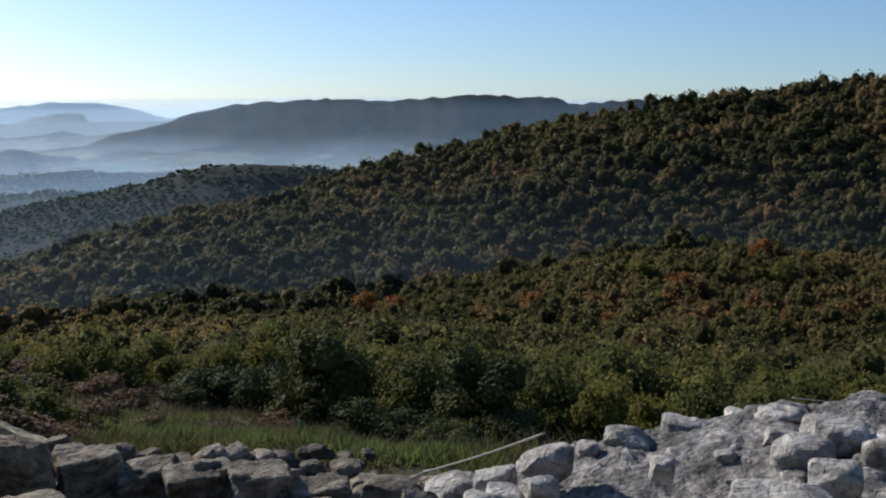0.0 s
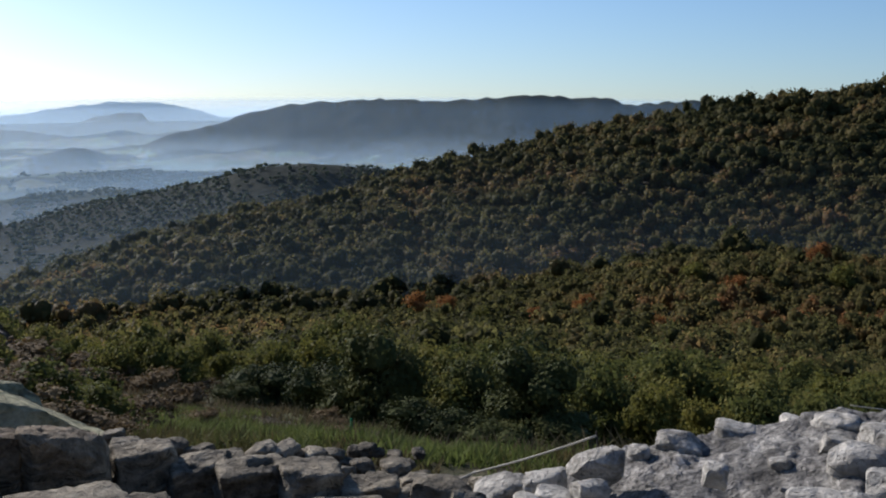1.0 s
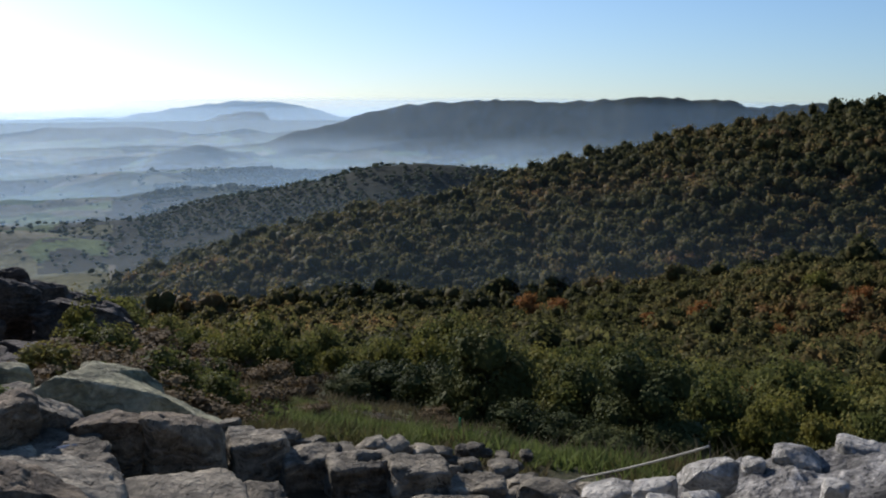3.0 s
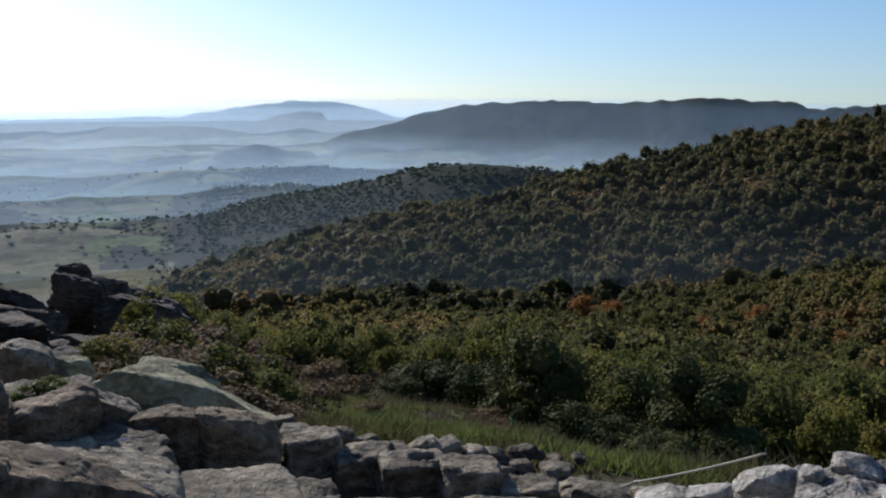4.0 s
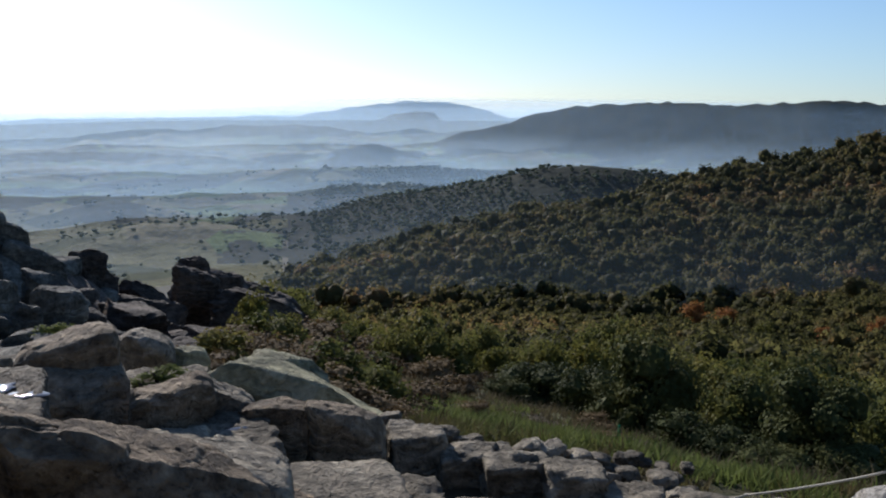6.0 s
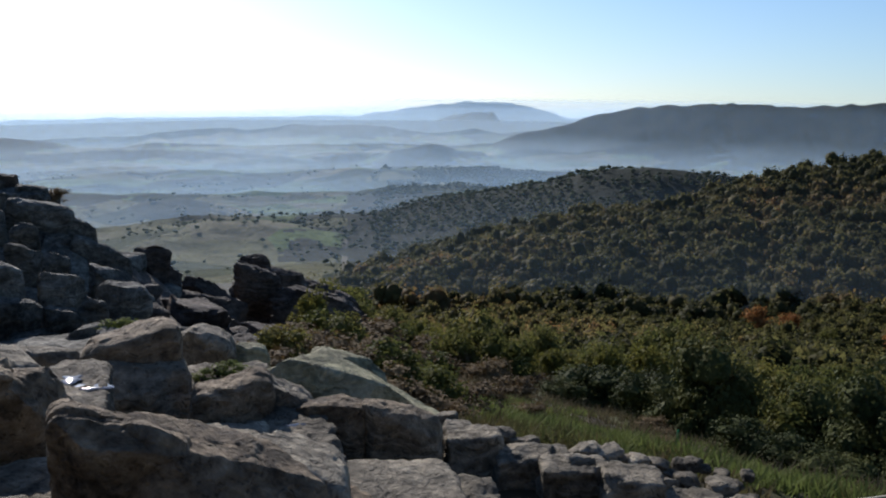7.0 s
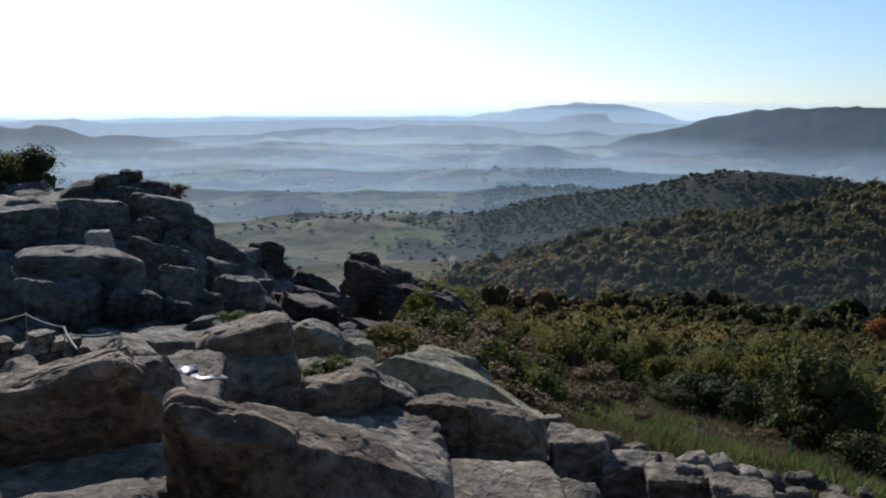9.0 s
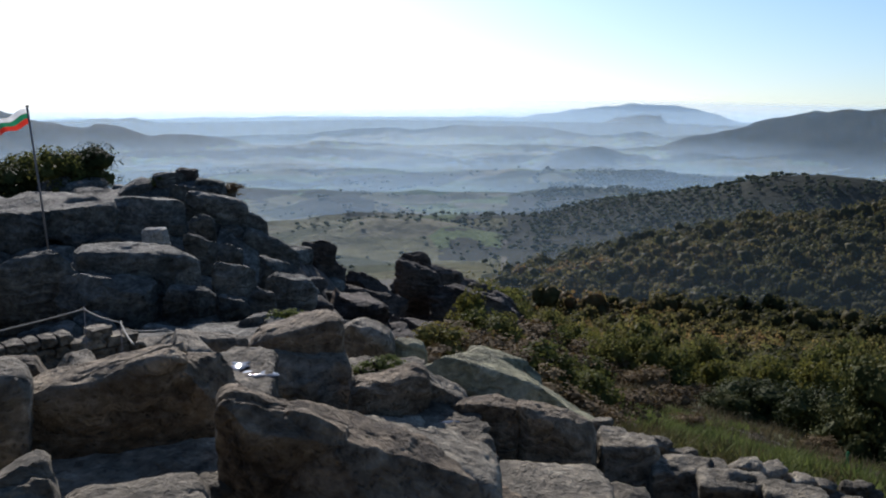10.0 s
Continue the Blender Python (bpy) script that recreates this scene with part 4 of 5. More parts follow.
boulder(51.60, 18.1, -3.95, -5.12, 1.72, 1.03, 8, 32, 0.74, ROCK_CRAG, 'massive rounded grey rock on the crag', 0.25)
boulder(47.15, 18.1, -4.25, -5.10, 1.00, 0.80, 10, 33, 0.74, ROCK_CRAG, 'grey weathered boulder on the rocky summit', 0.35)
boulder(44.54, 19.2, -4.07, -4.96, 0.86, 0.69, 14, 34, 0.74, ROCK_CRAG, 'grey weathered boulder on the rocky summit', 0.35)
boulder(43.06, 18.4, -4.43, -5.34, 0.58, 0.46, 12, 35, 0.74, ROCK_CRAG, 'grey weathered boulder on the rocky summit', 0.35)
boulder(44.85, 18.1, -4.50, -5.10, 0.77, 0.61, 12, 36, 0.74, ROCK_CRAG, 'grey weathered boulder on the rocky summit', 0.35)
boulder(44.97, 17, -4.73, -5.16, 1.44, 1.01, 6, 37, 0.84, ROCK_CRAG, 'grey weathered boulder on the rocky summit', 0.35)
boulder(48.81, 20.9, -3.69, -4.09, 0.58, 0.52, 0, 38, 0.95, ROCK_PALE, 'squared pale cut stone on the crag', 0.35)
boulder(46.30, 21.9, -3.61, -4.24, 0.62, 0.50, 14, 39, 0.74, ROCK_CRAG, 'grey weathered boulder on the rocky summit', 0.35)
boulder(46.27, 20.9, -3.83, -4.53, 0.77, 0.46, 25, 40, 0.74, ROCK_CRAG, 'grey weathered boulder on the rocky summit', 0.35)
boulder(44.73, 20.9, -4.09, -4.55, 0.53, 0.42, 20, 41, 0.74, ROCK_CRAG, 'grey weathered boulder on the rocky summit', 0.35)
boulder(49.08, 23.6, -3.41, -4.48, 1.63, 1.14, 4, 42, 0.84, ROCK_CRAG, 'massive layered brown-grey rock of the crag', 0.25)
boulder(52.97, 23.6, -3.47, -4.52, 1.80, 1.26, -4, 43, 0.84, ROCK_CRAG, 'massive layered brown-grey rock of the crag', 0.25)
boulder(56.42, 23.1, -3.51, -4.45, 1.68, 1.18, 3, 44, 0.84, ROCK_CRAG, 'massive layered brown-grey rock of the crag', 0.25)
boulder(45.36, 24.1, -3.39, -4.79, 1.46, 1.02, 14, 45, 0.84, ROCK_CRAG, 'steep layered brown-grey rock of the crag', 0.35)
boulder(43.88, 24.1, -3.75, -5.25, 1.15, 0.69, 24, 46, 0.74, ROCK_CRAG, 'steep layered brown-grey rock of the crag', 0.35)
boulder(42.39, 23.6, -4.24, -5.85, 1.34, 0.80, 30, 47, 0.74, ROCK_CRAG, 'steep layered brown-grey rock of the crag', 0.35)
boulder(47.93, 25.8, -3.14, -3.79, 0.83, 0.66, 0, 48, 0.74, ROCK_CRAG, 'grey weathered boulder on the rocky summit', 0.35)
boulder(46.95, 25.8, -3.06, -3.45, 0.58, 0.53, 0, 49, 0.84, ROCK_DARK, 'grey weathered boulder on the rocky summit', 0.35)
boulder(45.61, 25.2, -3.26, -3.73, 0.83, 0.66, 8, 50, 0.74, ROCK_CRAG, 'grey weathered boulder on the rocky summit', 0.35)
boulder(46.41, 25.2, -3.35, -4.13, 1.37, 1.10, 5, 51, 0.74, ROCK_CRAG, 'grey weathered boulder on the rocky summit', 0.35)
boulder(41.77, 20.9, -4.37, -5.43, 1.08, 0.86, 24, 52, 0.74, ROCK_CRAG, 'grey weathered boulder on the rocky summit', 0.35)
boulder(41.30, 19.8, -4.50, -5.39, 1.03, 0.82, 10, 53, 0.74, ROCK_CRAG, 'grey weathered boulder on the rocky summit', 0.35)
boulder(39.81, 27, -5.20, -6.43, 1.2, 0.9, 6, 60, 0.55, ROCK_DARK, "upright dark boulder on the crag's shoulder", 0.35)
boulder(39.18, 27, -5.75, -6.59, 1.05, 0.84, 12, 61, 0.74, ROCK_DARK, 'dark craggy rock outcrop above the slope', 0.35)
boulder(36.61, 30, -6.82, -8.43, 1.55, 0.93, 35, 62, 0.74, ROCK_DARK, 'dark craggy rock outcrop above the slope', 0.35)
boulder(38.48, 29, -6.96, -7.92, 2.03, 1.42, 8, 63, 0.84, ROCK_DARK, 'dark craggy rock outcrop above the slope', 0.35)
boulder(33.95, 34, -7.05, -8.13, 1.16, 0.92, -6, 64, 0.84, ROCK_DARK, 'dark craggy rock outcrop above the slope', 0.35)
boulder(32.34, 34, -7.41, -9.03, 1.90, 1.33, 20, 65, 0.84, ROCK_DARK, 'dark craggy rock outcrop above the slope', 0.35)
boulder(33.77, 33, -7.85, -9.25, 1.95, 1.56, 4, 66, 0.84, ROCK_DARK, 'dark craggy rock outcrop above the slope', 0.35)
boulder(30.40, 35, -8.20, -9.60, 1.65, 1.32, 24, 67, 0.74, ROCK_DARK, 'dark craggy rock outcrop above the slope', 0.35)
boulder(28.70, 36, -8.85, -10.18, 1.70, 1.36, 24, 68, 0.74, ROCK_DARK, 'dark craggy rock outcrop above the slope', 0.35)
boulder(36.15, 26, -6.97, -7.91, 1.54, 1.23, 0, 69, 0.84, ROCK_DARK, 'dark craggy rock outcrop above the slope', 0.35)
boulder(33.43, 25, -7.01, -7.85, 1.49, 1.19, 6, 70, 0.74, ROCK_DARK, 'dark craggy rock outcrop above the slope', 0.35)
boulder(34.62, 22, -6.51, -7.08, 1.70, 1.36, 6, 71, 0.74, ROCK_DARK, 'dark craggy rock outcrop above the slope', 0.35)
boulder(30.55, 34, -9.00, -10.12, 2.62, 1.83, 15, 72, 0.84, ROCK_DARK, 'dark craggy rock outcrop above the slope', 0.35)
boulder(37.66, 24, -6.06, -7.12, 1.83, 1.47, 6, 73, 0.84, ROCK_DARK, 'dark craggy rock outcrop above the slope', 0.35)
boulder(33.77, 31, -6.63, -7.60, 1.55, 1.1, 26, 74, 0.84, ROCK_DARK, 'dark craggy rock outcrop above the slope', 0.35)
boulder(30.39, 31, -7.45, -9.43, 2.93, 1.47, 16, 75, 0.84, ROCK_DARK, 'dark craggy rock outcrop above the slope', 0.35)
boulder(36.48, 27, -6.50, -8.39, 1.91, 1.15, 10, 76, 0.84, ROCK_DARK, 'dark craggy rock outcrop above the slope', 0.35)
boulder(-6.38, 8.4, -3.48, -3.68, 0.51, 0.34, -24, 80, 0.84, ROCK_PALE, 'pale grey sunlit tuff boulder')
boulder(-11.27, 9.2, -3.62, -3.70, 0.43, 0.39, 4, 81, 0.84, ROCK_PALE, 'pale grey sunlit tuff boulder')
boulder(-14.55, 9.6, -3.61, -3.75, 0.44, 0.40, 6, 82, 0.84, ROCK_PALE, 'pale grey sunlit tuff boulder')
boulder(-17.83, 9.8, -3.53, -3.65, 0.34, 0.31, 4, 83, 0.84, ROCK_PALE, 'pale grey sunlit tuff boulder')
boulder(-19.79, 9.6, -3.37, -3.50, 0.44, 0.45, -4, 84, 0.84, ROCK_PALE, 'pale grey sunlit tuff boulder')
boulder(-22.89, 8.8, -3.15, -3.41, 0.57, 0.52, 3, 85, 0.84, ROCK_PALE, 'pale grey sunlit tuff boulder')
boulder(-20.11, 8.9, -3.31, -3.43, 0.33, 0.34, 5, 86, 0.84, ROCK_PALE, 'pale grey sunlit tuff boulder')
boulder(-21.32, 8.3, -3.18, -3.32, 0.50, 0.52, 5, 87, 0.84, ROCK_PALE, 'pale grey sunlit tuff boulder')
boulder(-26.03, 8.4, -3.04, -3.41, 0.48, 0.49, -5, 88, 0.84, ROCK_PALE, 'pale grey sunlit tuff boulder')
boulder(-8.94, 9, -3.70, -3.76, 0.21, 0.22, 0, 89, 0.84, ROCK_PALE, 'pale grey sunlit tuff boulder')
boulder(-3.37, 8.2, -3.63, -3.80, 0.38, 0.34, -14, 90, 0.84, ROCK_PALE, 'pale grey sunlit tuff boulder')
boulder(-0.66, 8.6, -3.90, -4.13, 0.53, 0.43, -22, 91, 0.84, ROCK_PALE, 'pale grey sunlit tuff boulder')
boulder(-4.01, 7.6, -3.56, -3.71, 0.33, 0.33, 4, 92, 0.84, ROCK_PALE, 'pale grey sunlit tuff boulder')
boulder(-2.43, 7.4, -3.53, -3.63, 0.27, 0.29, 4, 93, 0.84, ROCK_PALE, 'pale grey sunlit tuff boulder')
boulder(-13.45, 7.9, -3.34, -3.41, 0.21, 0.24, 0, 94, 0.84, ROCK_PALE, 'pale grey sunlit tuff boulder')
boulder(-20.38, 6.8, -3.02, -3.13, 0.70, 0.64, 0, 95, 0.84, ROCK_PALE, 'pale grey sunlit tuff boulder')
boulder(-23.15, 7.6, -3.06, -3.17, 0.39, 0.36, 0, 96, 0.84, ROCK_PALE, 'pale grey sunlit tuff boulder')
boulder(-6.09, 7.5, -3.40, -3.51, 0.32, 0.30, 8, 97, 0.84, ROCK_PALE, 'pale grey sunlit tuff boulder')
boulder(2.6, 9.6, -4.42, -4.6, 0.62, 0.5, 4, 101, 0.85, ROCK, "flat grey rock at the wall's end")
boulder(4.4, 9.2, -4.30, -4.5, 0.45, 0.4, -3, 102, 0.85, ROCK, "flat grey rock at the wall's end")
boulder(0.2, 9.5, -4.36, -4.5, 0.40, 0.4, 6, 103, 0.85, ROCK, "flat grey rock at the wall's end")
boulder(3.03, 9, -4.15, -4.27, 0.61, 0.49, 4, 98, 0.7, ROCK, "flat grey rock at the wall's end")
boulder(1.27, 8.2, -3.90, -4.03, 0.56, 0.44, 4, 99, 0.7, ROCK, "flat grey rock at the wall's end")

# ---------- loose stones that fill the crag ----------
def crag_fill():
    rng = np.random.default_rng(55)
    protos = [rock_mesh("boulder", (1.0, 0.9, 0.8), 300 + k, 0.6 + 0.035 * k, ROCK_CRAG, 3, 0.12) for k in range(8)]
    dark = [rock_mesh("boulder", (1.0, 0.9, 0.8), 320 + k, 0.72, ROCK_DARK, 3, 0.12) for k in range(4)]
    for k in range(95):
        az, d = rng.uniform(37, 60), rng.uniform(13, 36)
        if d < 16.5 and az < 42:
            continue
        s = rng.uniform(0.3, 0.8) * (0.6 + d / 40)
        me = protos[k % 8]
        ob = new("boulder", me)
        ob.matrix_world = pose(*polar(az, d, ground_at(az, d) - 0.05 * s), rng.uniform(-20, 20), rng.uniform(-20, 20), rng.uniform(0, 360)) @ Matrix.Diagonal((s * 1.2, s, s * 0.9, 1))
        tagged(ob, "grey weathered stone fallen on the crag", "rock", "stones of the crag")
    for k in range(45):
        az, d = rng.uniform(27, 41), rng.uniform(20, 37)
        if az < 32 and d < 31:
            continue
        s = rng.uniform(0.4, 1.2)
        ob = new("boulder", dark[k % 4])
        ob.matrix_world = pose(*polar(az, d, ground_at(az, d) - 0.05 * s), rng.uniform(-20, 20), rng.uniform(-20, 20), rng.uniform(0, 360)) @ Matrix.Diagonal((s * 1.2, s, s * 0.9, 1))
        tagged(ob, "dark stone fallen around the outcrop", "rock", "stones of the outcrop")


crag_fill()


# ---------- the pale rock shoulder ----------
def pale_mound():
    az = np.linspace(-36, -0.5, 210)
    d = np.concatenate([np.linspace(4.6, 10.4, 110), np.linspace(10.5, 12.5, 8)])
    a, r = np.meshgrid(az, d, indexing="ij")
    x, y = -np.sin(np.radians(a)) * r, np.cos(np.radians(a)) * r
    edge = np.interp(a, (-36, -25, -20, -15, -10, -5, -1.5, -0.5), (10, 9.9, 9.9, 9.8, 9.4, 8.9, 8.3, 8.0)) + 0.5 * fbm(x * 1.1, y * 1.1, 3, 4)
    crest = np.interp(a, (-36, -25, -20, -15, -10, -5, -1.5, -0.5), (-3.08, -3.22, -3.32, -3.57, -3.75, -3.92, -4.22, -4.6))
    z = crest - 0.04 * (edge - r) + 0.15 * fbm(x * 0.9, y * 0.9, 5, 17) + 0.05 * blocks(x / 0.62, y / 0.5, 3) + 0.02 * blocks(x / 0.21, y / 0.21, 13) + 0.05 * fbm(x * 4.5, y * 4.5, 4, 27)
    rng = np.random.default_rng(3)
    for k in range(90):                       # knobs left by weathering
        ka, kd = rng.uniform(-34, -3), rng.uniform(5.2, 9.6)
        kx, ky, rad = -math.sin(radians(ka)) * kd, math.cos(radians(ka)) * kd, 0.04 + 0.2 * rng.random() ** 2
        t = np.clip(1 - ((x - kx) ** 2 + ((y - ky) * 1.2) ** 2) / rad**2, 0, None)
        z = np.maximum(z, z + rng.uniform(0.2, 0.5) * rad * t**0.6)
    z = z - 0.05 - np.clip(r - edge, 0, None) * 1.6
    na, nr = a.shape
    i, j = np.meshgrid(np.arange(na - 1), np.arange(nr - 1), indexing="ij")
    faces = np.stack([i * nr + j, i * nr + j + 1, (i + 1) * nr + j + 1, (i + 1) * nr + j], -1).reshape(-1, 4)
    me = mesh_of("rock_shoulder", np.stack([x, y, z], -1).reshape(-1, 3), faces, [GRIT], True)
    return tagged(new("rock_shoulder", me), "pale grey knobbly tuff shoulder dusted with grit", "rock")


pale_mound()


def knobs():
    """Small pale stones bedded in the shoulder."""
    rng = np.random.default_rng(31)
    protos = [rock_mesh("tuff_stone", (1.0, 0.9, 0.7), 800 + k, 0.6 + 0.04 * k, ROCK_PALE, 3, 0.14) for k in range(6)]
    for k in range(30):
        az = rng.uniform(-26, -4)
        d = rng.uniform(6.6, 9.3)
        s = 0.05 + 0.16 * rng.random() ** 2
        z = float(np.interp(az, (-36, -25, -20, -15, -10, -5, -1.5), (-3.08, -3.22, -3.32, -3.57, -3.75, -3.92, -4.22))) - 0.03 - 0.04 * (9.7 - d)
        ob = new("tuff_stone", protos[k % 6])
        ob.matrix_world = pose(*polar(az, d, z), rng.uniform(-15, 15), rng.uniform(-15, 15), rng.uniform(0, 360)) @ Matrix.Diagonal((s * 1.3, s, s * 0.9, 1))
        tagged(ob, "small pale tuff stone bedded in grit", "stone", "stones on the tuff shoulder")


knobs()


# ---------- the ruined ashlar wall and its rubble ----------
def ashlar(az, d, top, width, deep, tall, turn, seed, hollow=False):
    me = hewn_mesh("stone_block", (width, deep, tall), seed, ROCK, 15)
    if hollow:
        v = np.empty(len(me.vertices) * 3)
        me.vertices.foreach_get("co", v)
        v = v.reshape(-1, 3)
        pit = np.clip(1 - (((v[:, 0] - 0.1) / 0.13) ** 4 + ((v[:, 1] + 0.0) / 0.1) ** 4), 0, 1) * (v[:, 2] > tall * 0.25)
        v[:, 2] -= 0.12 * np.sqrt(pit)
        me.vertices.foreach_set("co", v.ravel())
    ob = new("stone_block", me)
    ob.matrix_world = pose(*polar(az, d, top - tall / 2), 0, 1.5 * math.sin(seed), az + turn)
    return tagged(ob, "squared grey ashlar with a cut socket, in a ruined wall" if hollow else "squared grey ashlar of a ruined wall", "stone block", "ashlars of the ruined wall")


ashlar(21.0, 10.1, -4.08, 0.60, 0.50, 0.62, 10, 401)
ashlar(17.85, 9.85, -4.21, 0.60, 0.46, 0.60, 12, 402)
ashlar(14.75, 9.6, -4.18, 0.68, 0.50, 0.50, 10, 403, True)
ashlar(11.1, 9.4, -4.16, 0.60, 0.52, 0.50, 8, 404)
ashlar(7.6, 9.3, -4.30, 0.60, 0.42, 0.40, 8, 405)


def rubble():
    rng = np.random.default_rng(12)
    protos = [rock_mesh("rubble_stone", (1.0, 0.8, 0.7), 500 + k, 0.68 + 0.03 * k, ROCK, 4, 0.14) for k in range(7)]
    spots = [(22.6, 11.0, -4.2, 0.34), (19.3, 10.5, -4.17, 0.38), (18.3, 10.4, -4.26, 0.24), (17.5, 10.4, -4.30, 0.31), (16.6, 10.4, -4.34, 0.28), (15.7, 10.4, -4.36, 0.36), (14.1, 10.4, -4.29, 0.38),
             (12.6, 10.4, -4.31, 0.35), (10.8, 10.4, -4.35, 0.36), (9.7, 10.35, -4.38, 0.27), (8.1, 10.2, -4.42, 0.38), (7.2, 9.9, -4.46, 0.28), (5.9, 10.1, -4.40, 0.44),
             (4.8, 9.8, -4.45, 0.34), (12.2, 10.1, -4.38, 0.26), (13.3, 10.2, -4.36, 0.24), (20.2, 10.6, -4.22, 0.24), (9.0, 10.0, -4.42, 0.26)]
    for az in np.arange(4.6, 22.4, 0.62):          # the small stuff between
        spots.append((az + rng.uniform(-0.2, 0.2), rng.uniform(10.15, 10.7), float(np.interp(az, (5, 8, 10, 14, 16, 19, 22), (-4.50, -4.48, -4.46, -4.38, -4.42, -4.27, -4.28))) + rng.uniform(-0.05, 0.03), rng.uniform(0.18, 0.32)))
    for k, (az, d, top, s) in enumerate(spots):
        ob = new("rubble_stone", protos[k % 7])
        ob.matrix_world = pose(*polar(az, d, top - 0.30 * s), rng.uniform(-12, 12), rng.uniform(-12, 12), rng.uniform(0, 360)) @ Matrix.Diagonal((s * 0.92, s * 0.88, s * 0.68, 1))
        tagged(ob, "pale grey rubble stone piled behind the ashlars", "stone", "rubble of the ruined wall")


rubble()
for k, (a, d, w) in enumerate(((19.6, 10.62, 1.3), (15.0, 10.38, 1.2), (10.6, 10.1, 1.2), (6.4, 9.85, 1.1))):
    slab(a, d, -4.60, w, 0.75, 0.6, 0, 11, 720 + k, None, "packed rubble core of the ruined wall")


# ---------- ruined masonry below the crag ----------
def masonry():
    rng = np.random.default_rng(8)
    wall = tagged(new("ruined_wall"), "low ruined wall of small coursed grey stones", "wall")
    protos = [hewn_mesh("stone", (1, 1, 1), 600 + k, ROCK, 4, 0.05) for k in range(6)]
    p, q = polar(60.5, 14.4), polar(50.6, 15.2)
    along = (q - p).normalized()
    out = Vector((along.y, -along.x, 0))
    length = (q - p).length
    for row in range(4):
        t = rng.uniform(0, 0.1)
        z = -4.66 + row * 0.155
        while t < length - (0.25 if row > 2 else 0.0) - 0.04 * row:
            w = rng.uniform(0.16, 0.34)
            if not (row == 3 and rng.random() < 0.25):
                ob = new("stone", protos[rng.integers(6)])
                ob.parent = wall
                c = p + along * (t + w / 2) + out * rng.uniform(-0.02, 0.02)
                ob.matrix_world = pose(c.x, c.y, z + rng.uniform(-0.01, 0.01), 0, rng.uniform(-3, 3), math.degrees(math.atan2(along.y, along.x)) + rng.uniform(-4, 4)) @ Matrix.Diagonal((w * 0.97, 0.34, 0.15, 1))
            t += w
    return wall


masonry()


# ---------- rope barrier, flag, stakes ----------
def tube(name, points, radius, material_used, sides=6):
    pts = [Vector(p) for p in points]
    vs, fs = [], []
    for k, p in enumerate(pts):
        axis = (pts[min(k + 1, len(pts) - 1)] - pts[max(k - 1, 0)]).normalized()
        side = axis.cross(Vector((0.31, 0.2, 0.93))).normalized()
        fore = axis.cross(side)
        for s in range(sides):
            a = 2 * math.pi * s / sides
            vs.append(p + (side * math.cos(a) + fore * math.sin(a)) * radius)
    for k in range(len(pts) - 1):
        for s in range(sides):
            a, b = k * sides + s, k * sides + (s + 1) % sides
            fs.append((a, b, b + sides, a + sides))
    fs.append(tuple(range(sides))[::-1])
    fs.append(tuple(range((len(pts) - 1) * sides, len(pts) * sides)))
    return mesh_of(name, vs, fs, [material_used], True)


def sagging(p, q, sag, n=14):
    return [p.lerp(q, k / n) - Vector((0, 0, sag * 4 * (k / n) * (1 - k / n))) for k in range(n + 1)]


def knots(rope, spans, label):
    for p in spans:
        bm = bmesh.new()
        bmesh.ops.create_icosphere(bm, subdivisions=2, radius=0.022)
        for v in bm.verts:
            v.co = Vector((v.co.x * 1.3, v.co.y, v.co.z * (0.8 + 0.3 * math.sin(v.co.x * 90)))) + p
        me = bpy.data.meshes.new("knot")
        bm.to_mesh(me)
        bm.free()
        me.materials.append(ROPE)
        part("knot", me, rope, label)


def rope_barrier(points, sag, radius, label):
    rope = tagged(new("rope_barrier"), label, "rope barrier")
    for p, q in zip(points, points[1:]):
        part("rope", tube("rope", sagging(p, q, sag), radius, ROPE), rope)
    knots(rope, points[1:-1], "lumpy rope knot")
    return rope


summit = polar(52.9, 13.6, -3.47)
rope = rope_barrier([polar(62, 13.5, -3.75), summit, polar(51.0, 12.6, -3.42), polar(50.35, 11.0, -3.25)], 0.03, 0.010, "pale knotted rope strung between thin stakes among rocks")
part("stake", tube("stake", [summit + Vector((0, 0, 0.03)), summit - Vector((0, 0, 0.6)), polar(52.9, 13.6, -4.7)], 0.007, METAL), rope, "thin metal stake")
part("stake", tube("stake", [polar(51.0, 12.6, -3.4), polar(51.0, 12.6, -4.0), polar(51.0, 12.6, -4.6)], 0.007, METAL), rope, "thin metal stake")
rope_barrier([polar(51.0, 12.6, -3.5), polar(48.6, 13.4, -3.78), polar(46.0, 13.6, -3.98)], 0.03, 0.008, "pale rope lying over the rocks")
rope2 = rope_barrier([polar(-6.4, 8.6, -3.47), polar(1.0, 9.2, -4.16), polar(6.5, 9.0, -4.42)], 0.02, 0.011, "pale twisted rope running down from the tuff shoulder")
part("stake", tube("stake", [polar(-6.35, 8.6, -3.43), polar(-6.5, 8.6, -3.6), polar(-6.6, 8.6, -4.1)], 0.008, BARK), rope2, "short wooden stake")
rope_barrier([polar(-20.5, 10.6, -3.62), polar(-24.5, 11.0, -3.74), polar(-30.0, 11.5, -3.86)], 0.0, 0.007, "pale rope stretched behind the tuff shoulder")


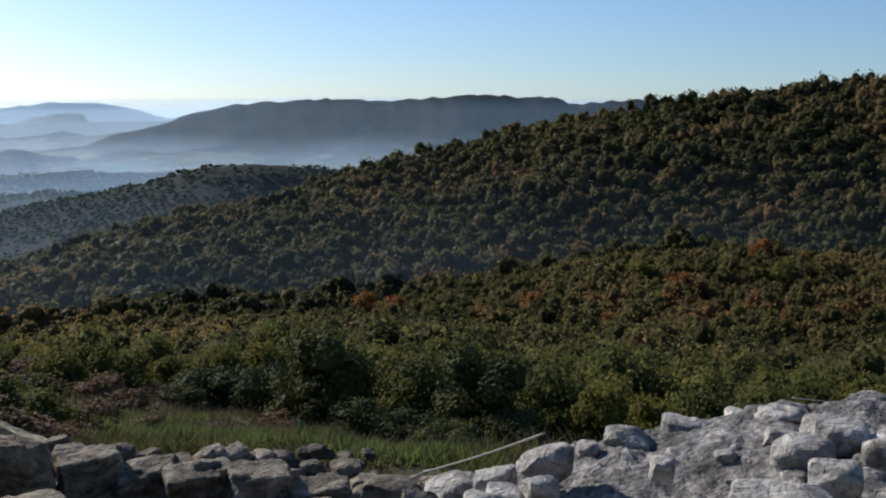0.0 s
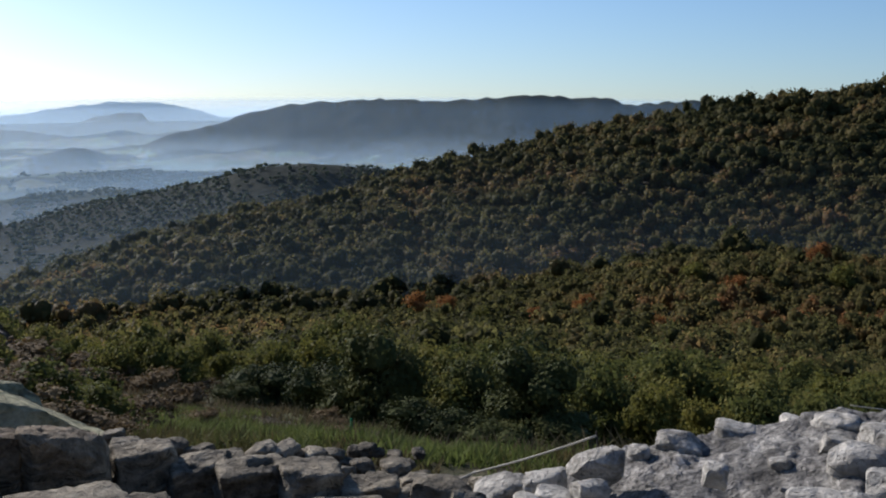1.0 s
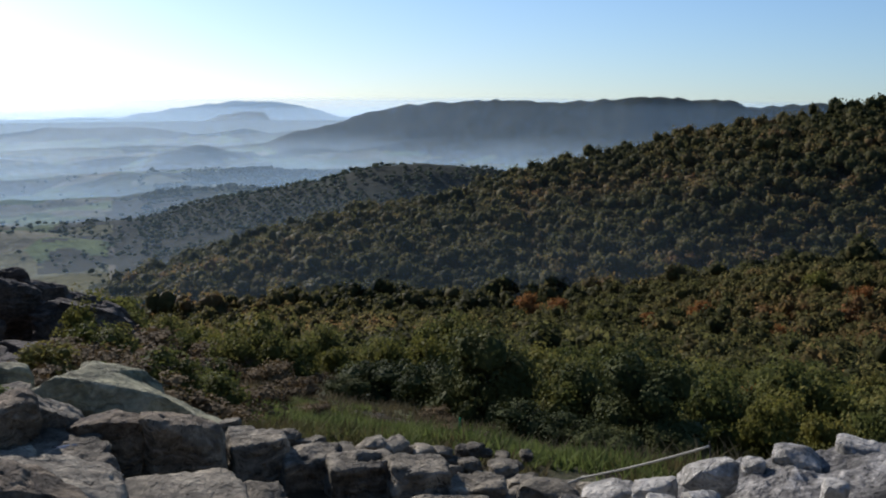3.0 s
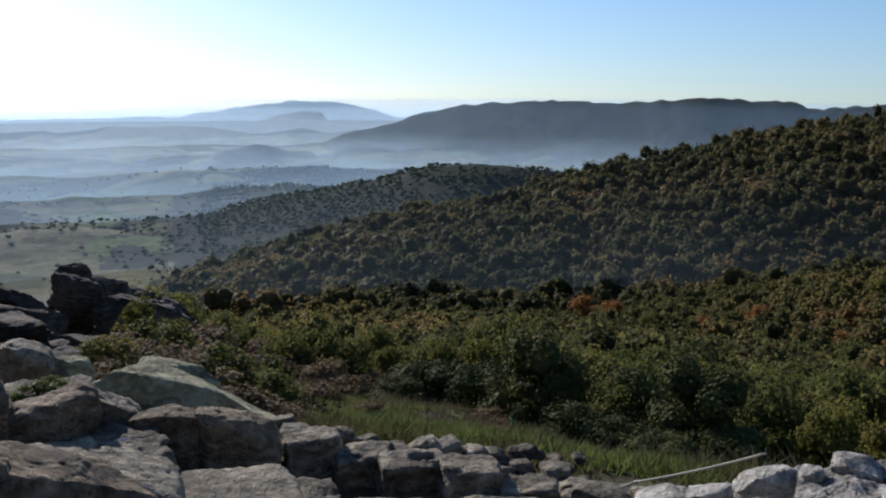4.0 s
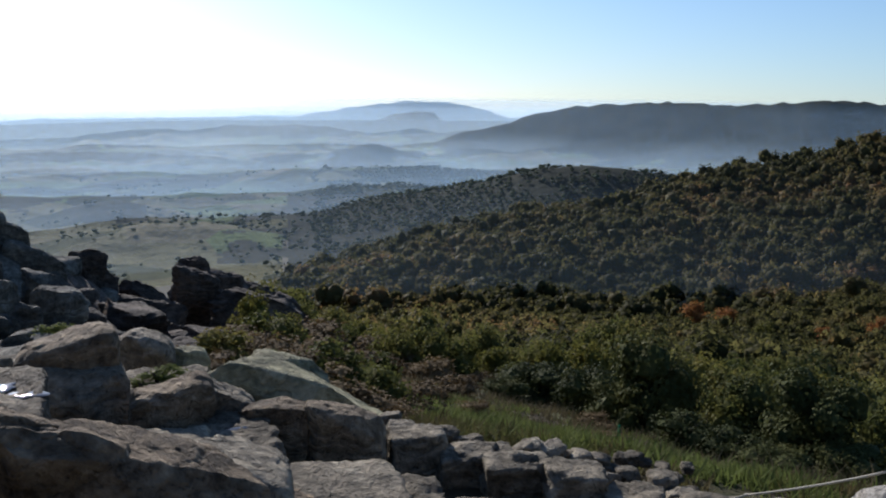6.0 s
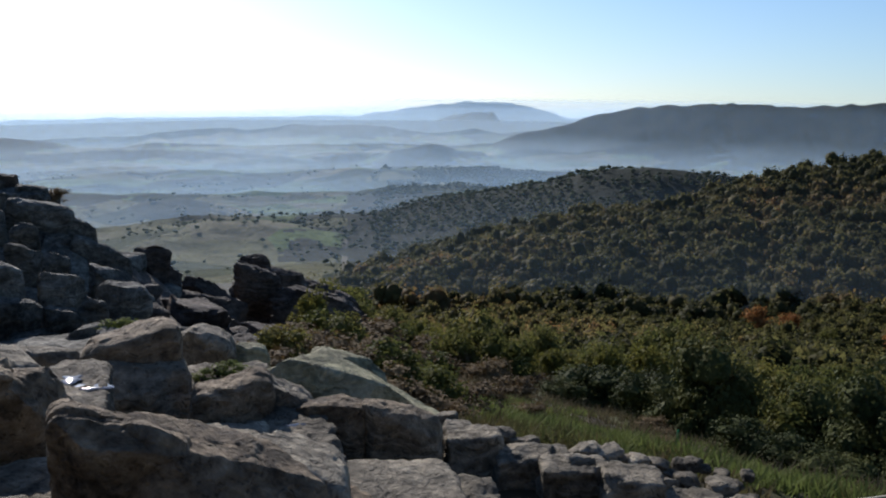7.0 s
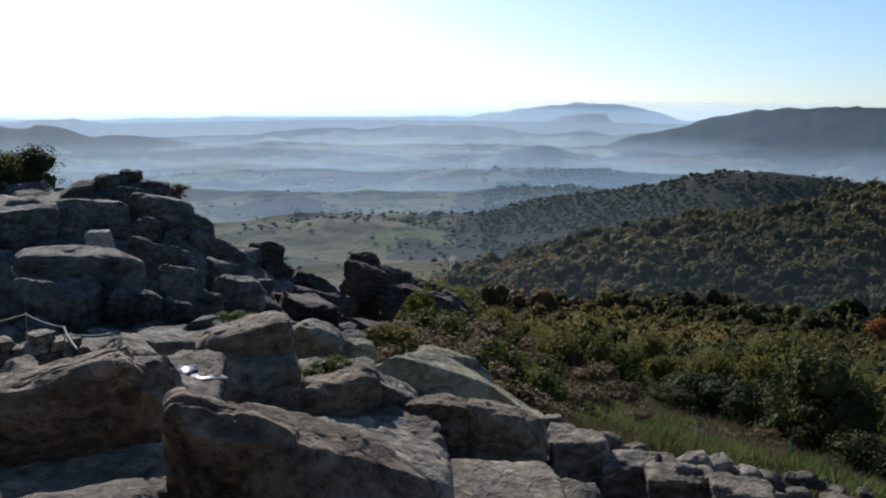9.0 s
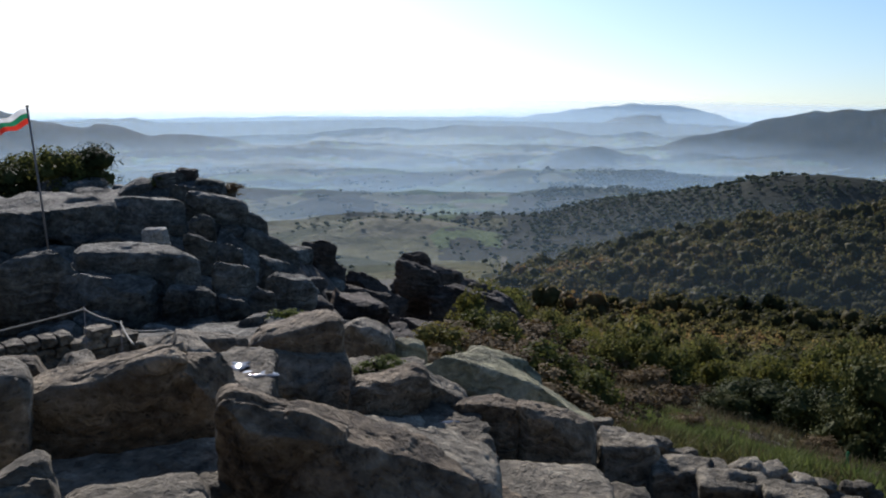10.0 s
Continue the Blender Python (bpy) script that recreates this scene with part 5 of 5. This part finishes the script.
def flag():
    flag_thing = tagged(new("flag_on_pole"), "white, green and red striped flag on a thin pole", "flag")
    base, tip = polar(54.5, 21, -4.2), polar(55.05, 21, -1.22)
    pole = part("pole", tube("pole", [base, base.lerp(tip, 0.5) + Vector((0.01, 0, 0)), tip], 0.022, METAL, 8), flag_thing, "thin weathered metal pole")
    bm = bmesh.new()
    bmesh.ops.create_uvsphere(bm, u_segments=8, v_segments=6, radius=0.036)
    bmesh.ops.translate(bm, verts=bm.verts, vec=tip + Vector((0, 0, 0.01)))
    me = bpy.data.meshes.new("finial")
    bm.to_mesh(me)
    bm.free()
    me.materials.append(METAL)
    part("finial", me, pole)
    away = Vector((-math.cos(radians(55)), -math.sin(radians(55)), 0))
    across = Vector((-math.sin(radians(55)), math.cos(radians(55)), 0))
    for k, m in enumerate((WHITE_CLOTH, GREEN_CLOTH, RED_CLOTH)):
        vs, fs, nu, nv = [], [], 22, 4
        for i in range(nu + 1):
            u = i / nu
            for j in range(nv + 1):
                v = (k + j / nv) / 3
                p = tip + Vector((0, 0, -0.04 - 0.31 * v - 0.2 * u**1.3 + 0.03 * math.sin(7 * u + 2 * v))) + away * (0.52 * u) + across * (0.10 * u * math.sin(8 * u + 2.5 * v))
                vs.append(p)
        for i in range(nu):
            for j in range(nv):
                a = i * (nv + 1) + j
                fs.append((a, a + 1, a + nv + 2, a + nv + 1))
        part("stripe", mesh_of("stripe", vs, fs, [m], True), flag_thing, ("white cloth stripe", "green cloth stripe", "red cloth stripe")[k])


flag()

stake = tagged(new("stake", tube("stake", [polar(8.6, 16, ground_at(8.6, 16) - 0.2), polar(8.6, 16, ground_at(8.6, 16) + 0.3), polar(8.62, 16, ground_at(8.6, 16) + 0.62)], 0.022, GREEN_CLOTH)), "thin green painted stake in the grass", "stake")


# ---------- puddles of rain on the slabs ----------
def puddle(az, d, z, w, seed):
    rng = np.random.default_rng(seed)
    n = 26
    ang = np.linspace(0, 2 * math.pi, n, endpoint=False)
    rr = 1 + 0.35 * np.sin(ang * 2 + seed) + 0.2 * np.sin(ang * 5 + 2 * seed)
    ring = np.stack([np.cos(ang) * rr * w / 2, np.sin(ang) * rr * w / 2 * 0.9, np.zeros(n)], -1)
    v = np.concatenate([ring, ring * 0.9 + (0, 0, 0.004), [[0, 0, 0.005]]])
    f = [(i, (i + 1) % n, n + (i + 1) % n, n + i) for i in range(n)] + [(n + i, n + (i + 1) % n, 2 * n) for i in range(n)]
    ob = new("puddle", mesh_of("puddle", v, f, [WATER], True))
    ob.matrix_world = pose(*polar(az, d, z), 0, 0, az)
    return tagged(ob, "shallow glinting rain puddle on a rock slab", "puddle", "puddles on the rocks", "")


puddle(43.4, 9.19, -3.085, 0.30, 2)
puddle(44.4, 9.48, -3.085, 0.24, 5)
puddle(32.0, 9.49, -3.745, 0.2, 7)


# ---------- bushes on the crag, weeds, grass ----------
for a, d, s, t in ((56.8, 30, 0.46, 10), (55.2, 31, 0.44, 90), (53.6, 30, 0.40, 150), (52.2, 31, 0.48, 200), (58.5, 30, 0.5, 260), (54.4, 32, 0.45, 301), (56.0, 32, 0.48, 333)):
    plant(DARK_BUSH if t % 3 else BUSH[1], a, d, s * 1.45, t)
for a, d, s in ((50.0, 27, 0.22), (51.0, 27, 0.2), (48.9, 20.5, 0.2), (42.5, 16.6, 0.26)):
    plant(BRUSH[int(a * 10) % 2], a, d, s, a * 30)


plant(BUSH[0], 48.5, 25.7, 0.2, 10, z=-3.56)
plant(BRUSH[0], 44.6, 25.3, 0.3, 70, z=-3.75)

weed = tree_kind(170, BRIGHT_GREEN, "yellow-green weeds growing on a rock ledge", "weed", "weeds", 0.34, 0.7, 6, 90, 0.09, True)
weed.matrix_basis = pose(*polar(36.9, 11.05, -3.80), 0, 0, 30)
weed.scale = (0.55, 0.55, 0.55)
for a, d, z, q in ((35.6, 11.1, -3.75, 0.6), (31.6, 12.0, -4.25, 0.7), (48.3, 20.0, -4.35, 1.0), (41.6, 16.0, -4.55, 0.9)):
    t = copy_thing(weed, pose(*polar(a, d, z), 0, 0, a * 40))
    t.scale = (q, q, q)


def tufts(name, rng, x, y, tall, blades, label, material_used):
    """Grass as bent blades in tufts."""
    z = height(x, y)
    n = len(x)
    cx, cy, cz = (np.repeat(q, blades) for q in (x, y, z))
    m = n * blades
    a = rng.uniform(0, 2 * math.pi, m)
    rad = rng.uniform(0, 0.16, m)
    h = tall * rng.uniform(0.5, 1.3, m)
    w = rng.uniform(0.012, 0.03, m)
    bx, by = cx + np.cos(a) * rad, cy + np.sin(a) * rad
    lean = rng.uniform(0.3, 1.8, m) * h
    b = rng.uniform(0, 2 * math.pi, m)
    px, py = -np.sin(b) * w, np.cos(b) * w
    v = np.stack([np.stack([bx - px, by - py, cz - 0.05], -1), np.stack([bx + px, by + py, cz - 0.05], -1),
                  np.stack([bx + np.cos(b) * lean, by + np.sin(b) * lean, cz + h], -1)], 1).reshape(-1, 3)
    f = np.arange(m * 3).reshape(-1, 3)
    return tagged(new(name, mesh_of(name, v, f, [material_used])), label=label, category="grass", kind="stuff")


rng = np.random.default_rng(21)
x, y = scatter(rng, 9.9, 50, -14, 33, 0.27, lambda x, y, r, az: (r < edge_of_wood(az) + 2) & (fbm(x / 3.5, y / 3.5, 3, 44) > -0.12) & ((az < 24) | (r > 12.6)) & ((az > -3) | (r > 12.5)))
tufts("meadow_grass", rng, x, y, 0.15, 8, "rough green and straw grass in the clearing", GRASS)
x, y = scatter(rng, 10.4, 50, -14, 31, 0.6, lambda x, y, r, az: (r < edge_of_wood(az) + 3) & (fbm(x / 5, y / 5, 3, 91) > 0.12) & ((az < 24) | (r > 14)) & ((az > 2) | (r > 12.5)))
tufts("dry_grass", rng, x, y, 0.34, 14, "tall dry straw-coloured grass and stalks", STRAW)
x, y = scatter(rng, 8.8, 16, -5, 23, 0.17, lambda x, y, r, az: (fbm(x / 1.5, y / 1.5, 3, 47) > -0.25) & ((r > 10.3 + 0.03 * az) | (az < 3.5)))
tufts("verge_grass", rng, x, y, 0.17, 9, "short green and straw grass behind the wall", GRASS)
# spots of the clearing painted sunlit by the brighter grass colour
patches = ((4.5, 12.0, 2.2, 1.4), (1.0, 12.5, 2.0, 1.6), (8.0, 12.5, 1.8, 1.2), (21.0, 31, 4.0, 2.4), (15.5, 19, 3.0, 2.2), (18.0, 21, 2.2, 1.6), (12.0, 22, 3.5, 2.0), (7.5, 20, 3.0, 1.8), (3.0, 19, 3.2, 1.8), (-1.0, 18, 2.2, 1.4), (24.5, 26, 2.4, 2.0), (17.0, 33, 3.0, 2.0))
px, py = [], []
for a, d, w, deep in patches:
    n = int(w * deep * 24)
    c = polar(a, d)
    u, v = rng.normal(0, 0.45, n) * w, rng.normal(0, 0.45, n) * deep
    side = Vector((math.cos(radians(a)), math.sin(radians(a)), 0))
    ahead = Vector((-math.sin(radians(a)), math.cos(radians(a)), 0))
    px.append(c.x + side.x * u + ahead.x * v)
    py.append(c.y + side.y * u + ahead.y * v)
tufts("sunlit_grass", rng, np.concatenate(px), np.concatenate(py), 0.2, 14, "bright green grass in patches, sunlight put into its colour", BRIGHT_GREEN)
